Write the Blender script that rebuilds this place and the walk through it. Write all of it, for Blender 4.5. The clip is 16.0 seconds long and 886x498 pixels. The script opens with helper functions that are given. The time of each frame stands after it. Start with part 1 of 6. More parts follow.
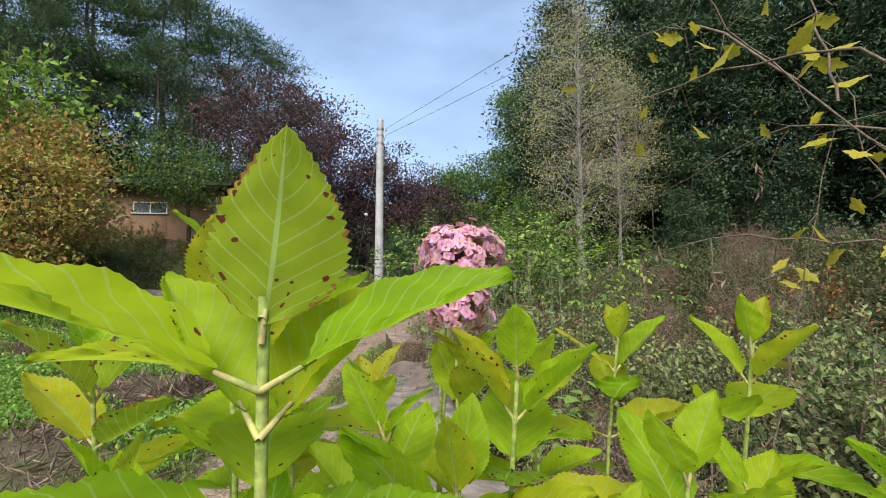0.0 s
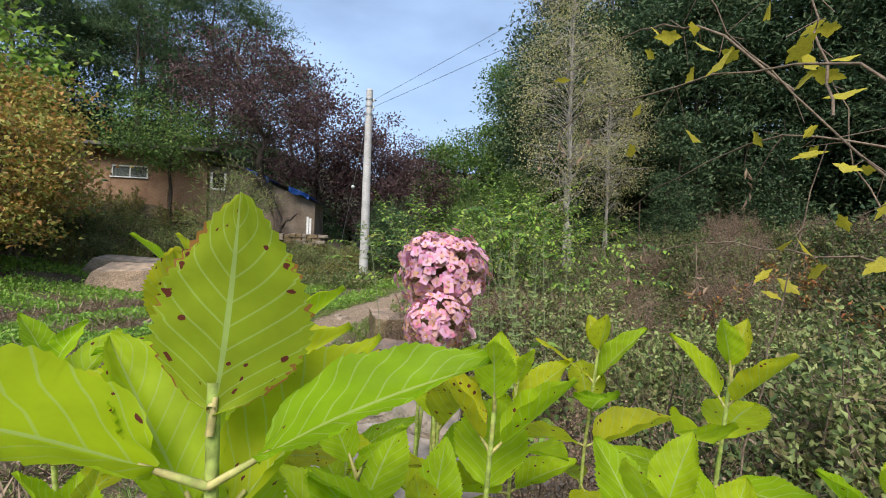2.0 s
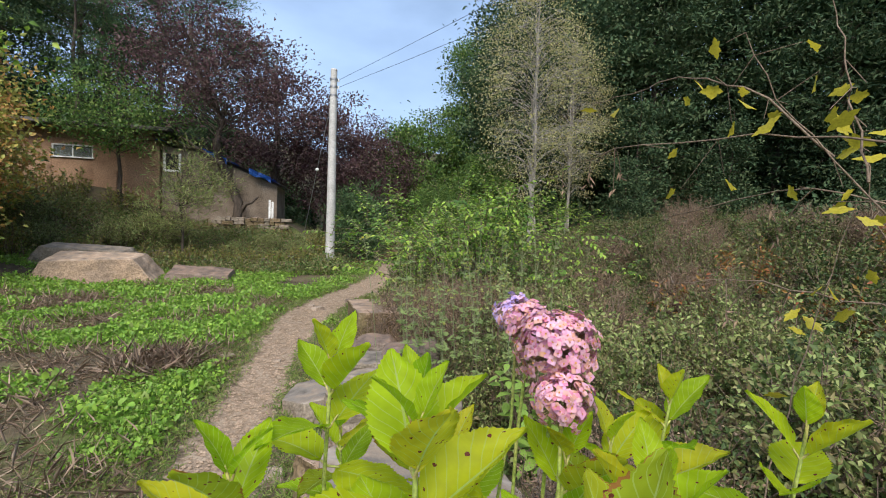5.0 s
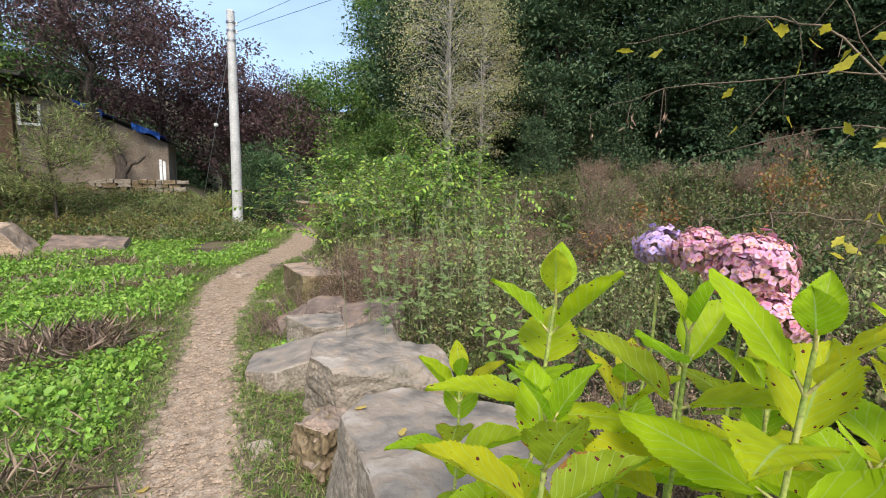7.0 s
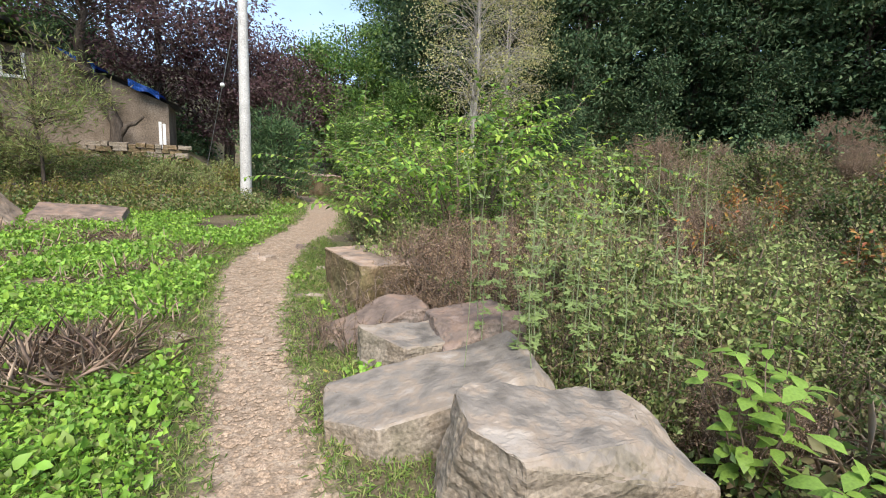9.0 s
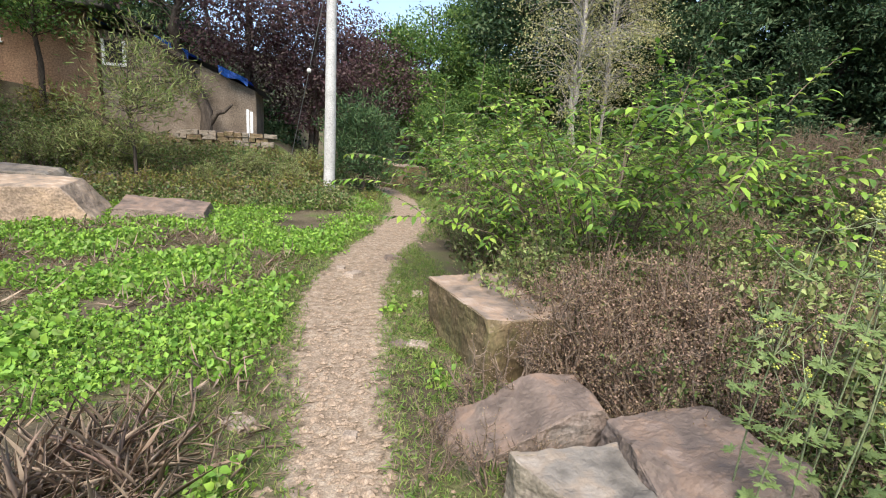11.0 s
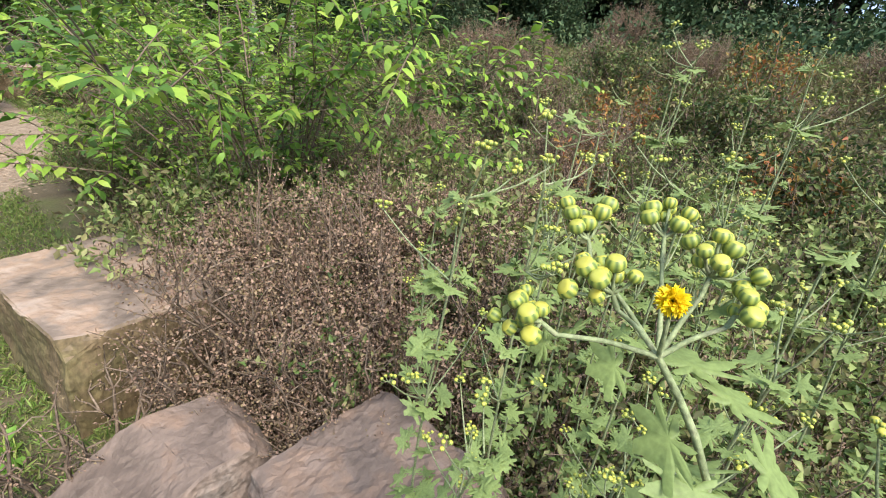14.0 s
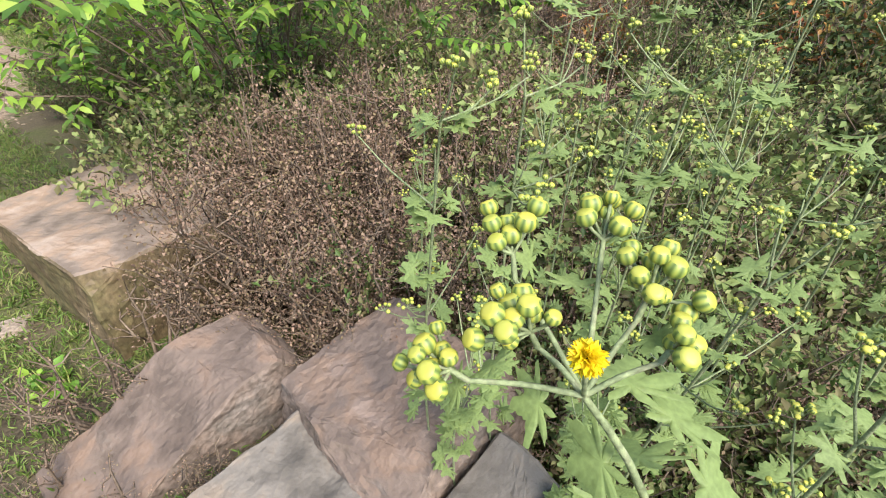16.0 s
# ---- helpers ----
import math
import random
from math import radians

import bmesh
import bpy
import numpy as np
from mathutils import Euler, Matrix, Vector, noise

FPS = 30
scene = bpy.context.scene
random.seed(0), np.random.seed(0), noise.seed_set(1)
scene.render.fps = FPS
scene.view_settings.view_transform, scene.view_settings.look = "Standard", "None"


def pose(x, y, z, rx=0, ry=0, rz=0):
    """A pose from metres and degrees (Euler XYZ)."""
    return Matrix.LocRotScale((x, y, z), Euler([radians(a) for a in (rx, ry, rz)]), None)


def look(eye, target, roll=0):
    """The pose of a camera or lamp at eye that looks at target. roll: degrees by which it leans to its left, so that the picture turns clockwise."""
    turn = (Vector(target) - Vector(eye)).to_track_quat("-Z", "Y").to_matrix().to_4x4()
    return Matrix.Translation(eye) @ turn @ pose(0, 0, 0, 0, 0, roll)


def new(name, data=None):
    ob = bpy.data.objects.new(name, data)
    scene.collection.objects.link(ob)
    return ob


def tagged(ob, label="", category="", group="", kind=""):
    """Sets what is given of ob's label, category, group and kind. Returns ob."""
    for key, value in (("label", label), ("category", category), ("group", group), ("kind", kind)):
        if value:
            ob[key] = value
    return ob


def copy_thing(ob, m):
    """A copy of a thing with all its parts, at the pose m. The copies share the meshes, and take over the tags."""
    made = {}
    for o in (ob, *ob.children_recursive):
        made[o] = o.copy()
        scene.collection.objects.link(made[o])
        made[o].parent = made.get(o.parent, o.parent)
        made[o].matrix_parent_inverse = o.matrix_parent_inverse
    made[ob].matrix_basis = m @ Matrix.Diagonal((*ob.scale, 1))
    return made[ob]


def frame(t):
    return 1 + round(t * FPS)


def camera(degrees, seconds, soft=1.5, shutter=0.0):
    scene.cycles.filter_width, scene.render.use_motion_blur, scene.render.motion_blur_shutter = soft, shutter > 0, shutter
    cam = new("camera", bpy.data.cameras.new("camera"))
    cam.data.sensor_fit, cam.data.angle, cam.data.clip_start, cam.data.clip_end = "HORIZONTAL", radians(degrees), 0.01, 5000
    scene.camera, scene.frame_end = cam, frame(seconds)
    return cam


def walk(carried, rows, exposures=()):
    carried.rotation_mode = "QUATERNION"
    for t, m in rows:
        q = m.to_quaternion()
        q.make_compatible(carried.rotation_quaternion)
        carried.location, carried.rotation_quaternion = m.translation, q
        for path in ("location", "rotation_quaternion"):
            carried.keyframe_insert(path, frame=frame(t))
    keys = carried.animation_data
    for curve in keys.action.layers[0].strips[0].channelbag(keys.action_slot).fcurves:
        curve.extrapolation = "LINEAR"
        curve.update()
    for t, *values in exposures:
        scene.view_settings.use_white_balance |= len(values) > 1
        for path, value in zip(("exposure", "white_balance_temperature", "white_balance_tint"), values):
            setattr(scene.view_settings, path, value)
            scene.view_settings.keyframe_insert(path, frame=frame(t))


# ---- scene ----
cam = camera(87.8, 16.0, soft=1.05, shutter=0.0)
PATH = [
    (0, (0.53, 0.223, 1.415), (0.765, 2.207, 1.503), 0.3),
    (0.5, (0.55, 0.233, 1.417), (0.8, 2.217, 1.459), 1.1),
    (1, (0.558, 0.238, 1.428), (0.825, 2.22, 1.435), 1.6),
    (1.5, (0.55, 0.242, 1.453), (0.831, 2.222, 1.443), 2.0),
    (2, (0.54, 0.249, 1.483), (0.836, 2.226, 1.459), 2.2),
    (2.5, (0.515, 0.254, 1.515), (0.83, 2.228, 1.479), 2.4),
    (3, (0.486, 0.26, 1.545), (0.828, 2.23, 1.49), 2.5),
    (5.3, (0.169, 0.261, 1.662), (0.672, 2.194, 1.55), 2.1),
    (5.5, (0.123, 0.26, 1.658), (0.652, 2.185, 1.543), 2.1),
    (6, (0.026, 0.285, 1.616), (0.658, 2.178, 1.486), 2.0),
    (6.5, (-0.115, 0.393, 1.576), (0.622, 2.244, 1.398), 1.5),
    (7, (-0.261, 0.529, 1.573), (0.597, 2.317, 1.312), 1.3),
    (7.5, (-0.483, 0.808, 1.519), (0.47, 2.536, 1.195), 1.2),
    (8, (-0.528, 1.196, 1.444), (0.446, 2.907, 1.093), 1.2),
    (8.5, (-0.544, 1.635, 1.46), (0.406, 3.36, 1.109), 2.2),
    (9, (-0.62, 2.106, 1.442), (0.257, 3.869, 1.091), 3.2),
    (9.5, (-0.588, 2.585, 1.439), (0.185, 4.392, 1.07), 3.6),
    (10, (-0.618, 2.99, 1.412), (0.052, 4.837, 1.035), 4.5),
    (10.2, (-0.652, 3.163, 1.449), (-0.041, 5.027, 1.061), 4.4),
    (12.3, (-0.294, 3.946, 1.619), (0.356, 5.76, 1.083), 2.6),
    (12.5, (-0.201, 4.038, 1.617), (0.611, 5.779, 1.059), 2.6),
    (13, (0.022, 4.139, 1.649), (1.178, 5.646, 1.021), 2.7),
    (13.5, (0.227, 4.153, 1.627), (1.608, 5.42, 0.931), 3.8),
    (14, (0.329, 4.156, 1.593), (1.789, 5.302, 0.847), 3.9),
    (14.5, (0.374, 4.167, 1.582), (1.827, 5.258, 0.747), 2.8),
    (15, (0.379, 4.164, 1.608), (1.766, 5.236, 0.646), 0.8),
    (15.5, (0.39, 4.159, 1.625), (1.71, 5.217, 0.559), -0.9),
    (16, (0.394, 4.155, 1.628), (1.652, 5.193, 0.47), -1.9),
]
walk(cam, [(t, look(eye, target, roll)) for t, eye, target, roll in PATH],
     exposures=((0, 0.62), (3, 0.6), (5.5, 0.62), (7, 0.88), (9, 1.1), (10.2, 1.12), (12.5, 1.06), (13.5, 1.2), (16, 1.2)))

# ---- daylight: thin bright overcast with a soft sun ----
SUN_EL, SUN_AZ = radians(48), radians(200)
world = bpy.data.worlds.new("sky")
scene.world = world
world.use_nodes = True
wn, wl = world.node_tree.nodes, world.node_tree.links
sky = wn.new("ShaderNodeTexSky")
sky.sky_type, sky.sun_disc = "NISHITA", False
sky.sun_elevation, sky.sun_rotation = SUN_EL, SUN_AZ
sky.air_density, sky.dust_density, sky.ozone_density = 1.0, 1.2, 1.5
wc = wn.new("ShaderNodeTexCoord")
wmap = wn.new("ShaderNodeMapping")
wmap.inputs["Scale"].default_value = (1.0, 1.0, 2.6)
wnoise = wn.new("ShaderNodeTexNoise")
wnoise.inputs["Scale"].default_value, wnoise.inputs["Detail"].default_value = 1.7, 6.0
wramp = wn.new("ShaderNodeValToRGB")
wramp.color_ramp.elements[0].position, wramp.color_ramp.elements[1].position = 0.38, 0.72
wramp.color_ramp.elements[0].color, wramp.color_ramp.elements[1].color = (0.3, 0.3, 0.3, 1), (0.9, 0.9, 0.9, 1)
wmix = wn.new("ShaderNodeMix")
wmix.data_type = "RGBA"
wmix.inputs[7].default_value = (5.0, 7.0, 10.5, 1)
wl.new(wc.outputs["Generated"], wmap.inputs["Vector"])
wl.new(wmap.outputs[0], wnoise.inputs["Vector"])
wl.new(wnoise.outputs[0], wramp.inputs[0])
wl.new(wramp.outputs[0], wmix.inputs[0])
wl.new(sky.outputs[0], wmix.inputs[6])
wl.new(wmix.outputs[2], wn["Background"].inputs["Color"])
wn["Background"].inputs["Strength"].default_value = 0.085
sun = new("sun", bpy.data.lights.new("sun", "SUN"))
sun.data.energy, sun.data.angle, sun.data.color = 3.6, radians(38), (1.0, 0.935, 0.85)
sun.matrix_world = look((0, 0, 30), (-30 * math.sin(SUN_AZ) / math.tan(SUN_EL), -30 * math.cos(SUN_AZ) / math.tan(SUN_EL), 0))


rng = np.random.default_rng(7)
R = random.Random(11)


# ---- materials ----
def node_mat(name):
    m = bpy.data.materials.new(name)
    m.use_nodes = True
    nt = m.node_tree
    return m, nt, nt.nodes["Principled BSDF"]


def ramp_of(nt, stops):
    r = nt.nodes.new("ShaderNodeValToRGB")
    el = r.color_ramp.elements
    while len(el) < len(stops):
        el.new(0.5)
    for e, (p, c) in zip(el, stops):
        e.position, e.color = p, (*c, 1)
    return r


def leaf_mat(name, cols, rough=0.5, trans=0.35, by="island"):
    """Foliage: a colour for each leaf, fine mottling, light shining through."""
    m, nt, b = node_mat(name)
    geo = nt.nodes.new("ShaderNodeNewGeometry")
    r = ramp_of(nt, [(i / max(1, len(cols) - 1), c) for i, c in enumerate(cols)])
    nt.links.new(geo.outputs["Random Per Island"], r.inputs[0])
    tc = nt.nodes.new("ShaderNodeTexCoord")
    n = nt.nodes.new("ShaderNodeTexNoise")
    n.inputs["Scale"].default_value, n.inputs["Detail"].default_value = 14.0, 3.0
    nt.links.new(tc.outputs["Object"], n.inputs["Vector"])
    hsv = nt.nodes.new("ShaderNodeHueSaturation")
    mr = nt.nodes.new("ShaderNodeMapRange")
    mr.inputs["To Min"].default_value, mr.inputs["To Max"].default_value = 0.6, 1.4
    nt.links.new(n.outputs[0], mr.inputs[0])
    nt.links.new(mr.outputs[0], hsv.inputs["Value"])
    nt.links.new(r.outputs[0], hsv.inputs["Color"])
    nt.links.new(hsv.outputs[0], b.inputs["Base Color"])
    b.inputs["Roughness"].default_value = rough
    b.inputs["Specular IOR Level"].default_value = 0.3
    t = nt.nodes.new("ShaderNodeBsdfTranslucent")
    nt.links.new(hsv.outputs[0], t.inputs["Color"])
    mx = nt.nodes.new("ShaderNodeMixShader")
    mx.inputs[0].default_value = trans
    nt.links.new(b.outputs[0], mx.inputs[1])
    nt.links.new(t.outputs[0], mx.inputs[2])
    nt.links.new(mx.outputs[0], nt.nodes["Material Output"].inputs[0])
    return m


def rough_mat(name, cols, scale=3.0, bump=0.4, rough=0.85, fine=40.0, metal=0.0, stretch=(1, 1, 1), cracks=0.0):
    """Stone, bark, plaster, metal: colour at two scales with relief."""
    m, nt, b = node_mat(name)
    tc = nt.nodes.new("ShaderNodeTexCoord")
    mp = nt.nodes.new("ShaderNodeMapping")
    mp.inputs["Scale"].default_value = stretch
    nt.links.new(tc.outputs["Object"], mp.inputs["Vector"])
    oi = nt.nodes.new("ShaderNodeObjectInfo")
    n1, n2 = nt.nodes.new("ShaderNodeTexNoise"), nt.nodes.new("ShaderNodeTexNoise")
    n1.noise_dimensions = "4D"
    wv = nt.nodes.new("ShaderNodeMath")
    wv.operation = "MULTIPLY"
    wv.inputs[1].default_value = 37.0
    nt.links.new(oi.outputs["Random"], wv.inputs[0])
    nt.links.new(wv.outputs[0], n1.inputs["W"])
    n1.inputs["Scale"].default_value, n1.inputs["Detail"].default_value, n1.inputs["Roughness"].default_value = scale, 8.0, 0.65
    n2.inputs["Scale"].default_value, n2.inputs["Detail"].default_value = fine, 6.0
    nt.links.new(mp.outputs[0], n1.inputs["Vector"])
    nt.links.new(mp.outputs[0], n2.inputs["Vector"])
    k = len(cols) - 1
    r = ramp_of(nt, [(0.3 + 0.42 * i / max(1, k), c) for i, c in enumerate(cols)])
    nt.links.new(n1.outputs[0], r.inputs[0])
    hsv = nt.nodes.new("ShaderNodeHueSaturation")
    mr = nt.nodes.new("ShaderNodeMapRange")
    mr.inputs["From Min"].default_value, mr.inputs["From Max"].default_value = 0.3, 0.7
    mr.inputs["To Min"].default_value, mr.inputs["To Max"].default_value = 0.6, 1.38
    nt.links.new(n2.outputs[0], mr.inputs[0])
    nt.links.new(mr.outputs[0], hsv.inputs["Value"])
    nt.links.new(r.outputs[0], hsv.inputs["Color"])
    nt.links.new(hsv.outputs[0], b.inputs["Base Color"])
    b.inputs["Roughness"].default_value, b.inputs["Metallic"].default_value = rough, metal
    b.inputs["Specular IOR Level"].default_value = 0.3
    ad = nt.nodes.new("ShaderNodeMath")
    ad.operation = "MULTIPLY_ADD"
    ad.inputs[1].default_value = 2.5
    nt.links.new(n1.outputs[0], ad.inputs[0])
    nt.links.new(n2.outputs[0], ad.inputs[2])
    bp = nt.nodes.new("ShaderNodeBump")
    bp.inputs["Strength"].default_value, bp.inputs["Distance"].default_value = bump, 0.03
    height = ad.outputs[0]
    if cracks:
        warp = nt.nodes.new("ShaderNodeMixRGB")
        warp.inputs[0].default_value = 0.09
        nt.links.new(mp.outputs[0], warp.inputs[1])
        nt.links.new(n1.outputs["Color"], warp.inputs[2])
        vo = nt.nodes.new("ShaderNodeTexNoise")
        vo.noise_dimensions = "4D"
        vo.inputs["Scale"].default_value, vo.inputs["Detail"].default_value = cracks, 4.0
        nt.links.new(warp.outputs[0], vo.inputs["Vector"])
        nt.links.new(wv.outputs[0], vo.inputs["W"])
        mid = nt.nodes.new("ShaderNodeMath")
        mid.operation = "SUBTRACT"
        mid.inputs[1].default_value = 0.5
        nt.links.new(vo.outputs[0], mid.inputs[0])
        gap = nt.nodes.new("ShaderNodeMath")
        gap.operation = "ABSOLUTE"
        nt.links.new(mid.outputs[0], gap.inputs[0])
        lim = nt.nodes.new("ShaderNodeMapRange")
        lim.inputs["From Max"].default_value = 0.007
        lim.inputs["To Min"].default_value = 0.25
        nt.links.new(gap.outputs[0], lim.inputs[0])
        thin = nt.nodes.new("ShaderNodeMath")
        thin.operation = "MAXIMUM"
        brk = nt.nodes.new("ShaderNodeMapRange")
        brk.inputs["From Min"].default_value, brk.inputs["From Max"].default_value = 0.42, 0.52
        nt.links.new(n1.outputs[0], brk.inputs[0])
        nt.links.new(lim.outputs[0], thin.inputs[0])
        nt.links.new(brk.outputs[0], thin.inputs[1])
        dk = nt.nodes.new("ShaderNodeMix")
        dk.data_type = "RGBA"
        dk.inputs[6].default_value = (0.05, 0.042, 0.035, 1)
        nt.links.new(thin.outputs[0], dk.inputs[0])
        nt.links.new(hsv.outputs[0], dk.inputs[7])
        nt.links.new(dk.outputs[2], b.inputs["Base Color"])
        ad2 = nt.nodes.new("ShaderNodeMath")
        ad2.operation = "MULTIPLY_ADD"
        ad2.inputs[1].default_value = 0.9
        nt.links.new(thin.outputs[0], ad2.inputs[0])
        nt.links.new(ad.outputs[0], ad2.inputs[2])
        height = ad2.outputs[0]
    nt.links.new(height, bp.inputs["Height"])
    nt.links.new(bp.outputs[0], b.inputs["Normal"])
    return m


def tinted_tops(mat, top, lo=0.35, hi=0.8):
    """The faces of a stone that look up are mixed to another colour, in patches."""
    nt = mat.node_tree
    b = nt.nodes["Principled BSDF"]
    was = b.inputs["Base Color"].links[0].from_socket
    geo, sp, tc = nt.nodes.new("ShaderNodeNewGeometry"), nt.nodes.new("ShaderNodeSeparateXYZ"), nt.nodes.new("ShaderNodeTexCoord")
    n = nt.nodes.new("ShaderNodeTexNoise")
    n.inputs["Scale"].default_value, n.inputs["Detail"].default_value = 5.0, 7.0
    nt.links.new(tc.outputs["Object"], n.inputs["Vector"])
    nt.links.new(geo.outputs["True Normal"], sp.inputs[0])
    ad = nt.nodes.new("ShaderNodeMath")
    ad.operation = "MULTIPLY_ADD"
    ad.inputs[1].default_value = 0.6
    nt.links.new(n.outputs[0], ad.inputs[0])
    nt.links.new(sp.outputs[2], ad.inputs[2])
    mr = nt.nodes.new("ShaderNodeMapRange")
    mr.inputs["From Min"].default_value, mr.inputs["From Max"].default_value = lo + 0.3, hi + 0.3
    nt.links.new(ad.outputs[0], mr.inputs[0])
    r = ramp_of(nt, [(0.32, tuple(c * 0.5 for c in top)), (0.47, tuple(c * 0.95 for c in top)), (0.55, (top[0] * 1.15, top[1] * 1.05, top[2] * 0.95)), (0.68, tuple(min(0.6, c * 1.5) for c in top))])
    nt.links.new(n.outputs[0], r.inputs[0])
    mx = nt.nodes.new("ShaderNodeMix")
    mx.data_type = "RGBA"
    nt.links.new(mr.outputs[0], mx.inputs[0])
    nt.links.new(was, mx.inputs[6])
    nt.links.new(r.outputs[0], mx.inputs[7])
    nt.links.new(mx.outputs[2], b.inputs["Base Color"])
    return mat


M_rock = tinted_tops(rough_mat("grey_brown_rock", [(0.10, 0.09, 0.065), (0.17, 0.145, 0.105), (0.24, 0.20, 0.155), (0.20, 0.155, 0.11), (0.28, 0.25, 0.21)], 2.2, 0.28, 0.85, 46), (0.205, 0.178, 0.15))
M_rock_moss = tinted_tops(rough_mat("mossy_rock", [(0.05, 0.042, 0.022), (0.12, 0.10, 0.045), (0.12, 0.085, 0.045), (0.19, 0.14, 0.08), (0.15, 0.14, 0.10)], 3.0, 0.3, 0.85, 46, stretch=(1, 1, 0.6)), (0.25, 0.19, 0.148), 0.6, 0.85)
M_rock_red = tinted_tops(rough_mat("reddish_rock", [(0.09, 0.072, 0.06), (0.15, 0.115, 0.09), (0.20, 0.15, 0.12), (0.16, 0.135, 0.115), (0.24, 0.19, 0.16)], 3.0, 0.3, 0.85, 46), (0.175, 0.13, 0.105))
M_rock_tan = tinted_tops(rough_mat("tan_rock", [(0.14, 0.10, 0.07), (0.26, 0.19, 0.135), (0.34, 0.24, 0.16), (0.28, 0.24, 0.20)], 2.0, 0.25, 0.85, 30), (0.30, 0.235, 0.18))
M_gravel = rough_mat("gravel", [(0.17, 0.13, 0.10), (0.30, 0.235, 0.18), (0.40, 0.33, 0.27)], 5.0, 0.4, 0.9, 60)
M_bark = rough_mat("dark_bark", [(0.035, 0.028, 0.022), (0.075, 0.058, 0.045), (0.12, 0.10, 0.08)], 8.0, 0.6, 0.9, 40, stretch=(1, 1, 0.25))
M_birch = rough_mat("pale_bark", [(0.16, 0.14, 0.12), (0.34, 0.31, 0.27), (0.48, 0.45, 0.41)], 7.0, 0.3, 0.75, 40, stretch=(1, 1, 0.5))
M_twig = rough_mat("twig", [(0.09, 0.065, 0.045), (0.17, 0.125, 0.09), (0.25, 0.19, 0.14)], 12.0, 0.3, 0.8, 80)
M_concrete = rough_mat("pole_concrete", [(0.34, 0.33, 0.31), (0.45, 0.44, 0.42), (0.52, 0.51, 0.49)], 2.0, 0.2, 0.85, 50)
M_plaster = rough_mat("ochre_plaster", [(0.19, 0.11, 0.07), (0.28, 0.175, 0.11), (0.34, 0.22, 0.145)], 1.2, 0.25, 0.9, 25)
M_plaster_grey = rough_mat("grey_plaster", [(0.11, 0.085, 0.06), (0.21, 0.165, 0.125), (0.30, 0.25, 0.20)], 1.1, 0.25, 0.9, 25)
M_roof = rough_mat("weathered_roof", [(0.07, 0.065, 0.06), (0.13, 0.12, 0.11), (0.19, 0.17, 0.15)], 2.0, 0.4, 0.85, 30)
M_tarp = rough_mat("blue_tarp", [(0.012, 0.06, 0.28), (0.02, 0.10, 0.42), (0.05, 0.17, 0.5)], 3.0, 0.4, 0.45, 20)
M_white = rough_mat("white_paint", [(0.55, 0.55, 0.53), (0.7, 0.7, 0.68), (0.78, 0.78, 0.76)], 3.0, 0.1, 0.6, 40)
M_steel = rough_mat("galvanised_steel", [(0.25, 0.25, 0.25), (0.35, 0.35, 0.36), (0.42, 0.42, 0.43)], 6.0, 0.1, 0.45, 60, 0.8)
M_wire = rough_mat("black_cable", [(0.015, 0.015, 0.016), (0.025, 0.025, 0.026), (0.04, 0.04, 0.04)], 6.0, 0.1, 0.6, 60)
M_black = rough_mat("dark_room", [(0.015, 0.014, 0.013), (0.025, 0.023, 0.02), (0.03, 0.03, 0.028)], 2.0, 0.1, 0.9, 20)
M_glass, nt_, b_ = node_mat("window_glass")
b_.inputs["Base Color"].default_value = (0.3, 0.34, 0.33, 1)
b_.inputs["Roughness"].default_value, b_.inputs["Transmission Weight"].default_value = 0.04, 0.7

L_cover = leaf_mat("ground_cover_leaf", [(0.13, 0.25, 0.04), (0.18, 0.34, 0.05), (0.24, 0.42, 0.055), (0.31, 0.46, 0.07), (0.16, 0.29, 0.05), (0.22, 0.27, 0.08), (0.2, 0.38, 0.05)])
L_grass = leaf_mat("grass_blade", [(0.095, 0.176, 0.034), (0.162, 0.257, 0.054), (0.243, 0.311, 0.081), (0.324, 0.284, 0.135)])
L_dry = leaf_mat("dry_grass", [(0.22, 0.15, 0.11), (0.33, 0.24, 0.17), (0.42, 0.32, 0.23), (0.27, 0.18, 0.14)], 0.8, 0.15)
L_purple = leaf_mat("purple_leaf", [(0.06, 0.03, 0.036), (0.1, 0.052, 0.06), (0.14, 0.075, 0.08), (0.12, 0.09, 0.07), (0.075, 0.04, 0.048), (0.18, 0.13, 0.12)], 0.7, 0.25)
L_green = leaf_mat("tree_leaf", [(0.051, 0.109, 0.029), (0.087, 0.174, 0.043), (0.145, 0.246, 0.058), (0.217, 0.290, 0.072)])
L_thicket = leaf_mat("thicket_leaf", [(0.035, 0.06, 0.02), (0.065, 0.105, 0.032), (0.11, 0.155, 0.045), (0.17, 0.175, 0.06), (0.12, 0.08, 0.05)], 0.6, 0.25)
L_dark = leaf_mat("forest_leaf", [(0.022, 0.048, 0.022), (0.038, 0.08, 0.034), (0.07, 0.118, 0.05), (0.115, 0.15, 0.07)], 0.75, 0.2)
L_pine = leaf_mat("pine_needle", [(0.035, 0.079, 0.035), (0.061, 0.123, 0.049), (0.096, 0.166, 0.061), (0.140, 0.193, 0.079)], 0.7, 0.15)
L_birch = leaf_mat("sparse_autumn_leaf", [(0.33, 0.32, 0.13), (0.45, 0.42, 0.18), (0.54, 0.5, 0.25), (0.34, 0.39, 0.15)])
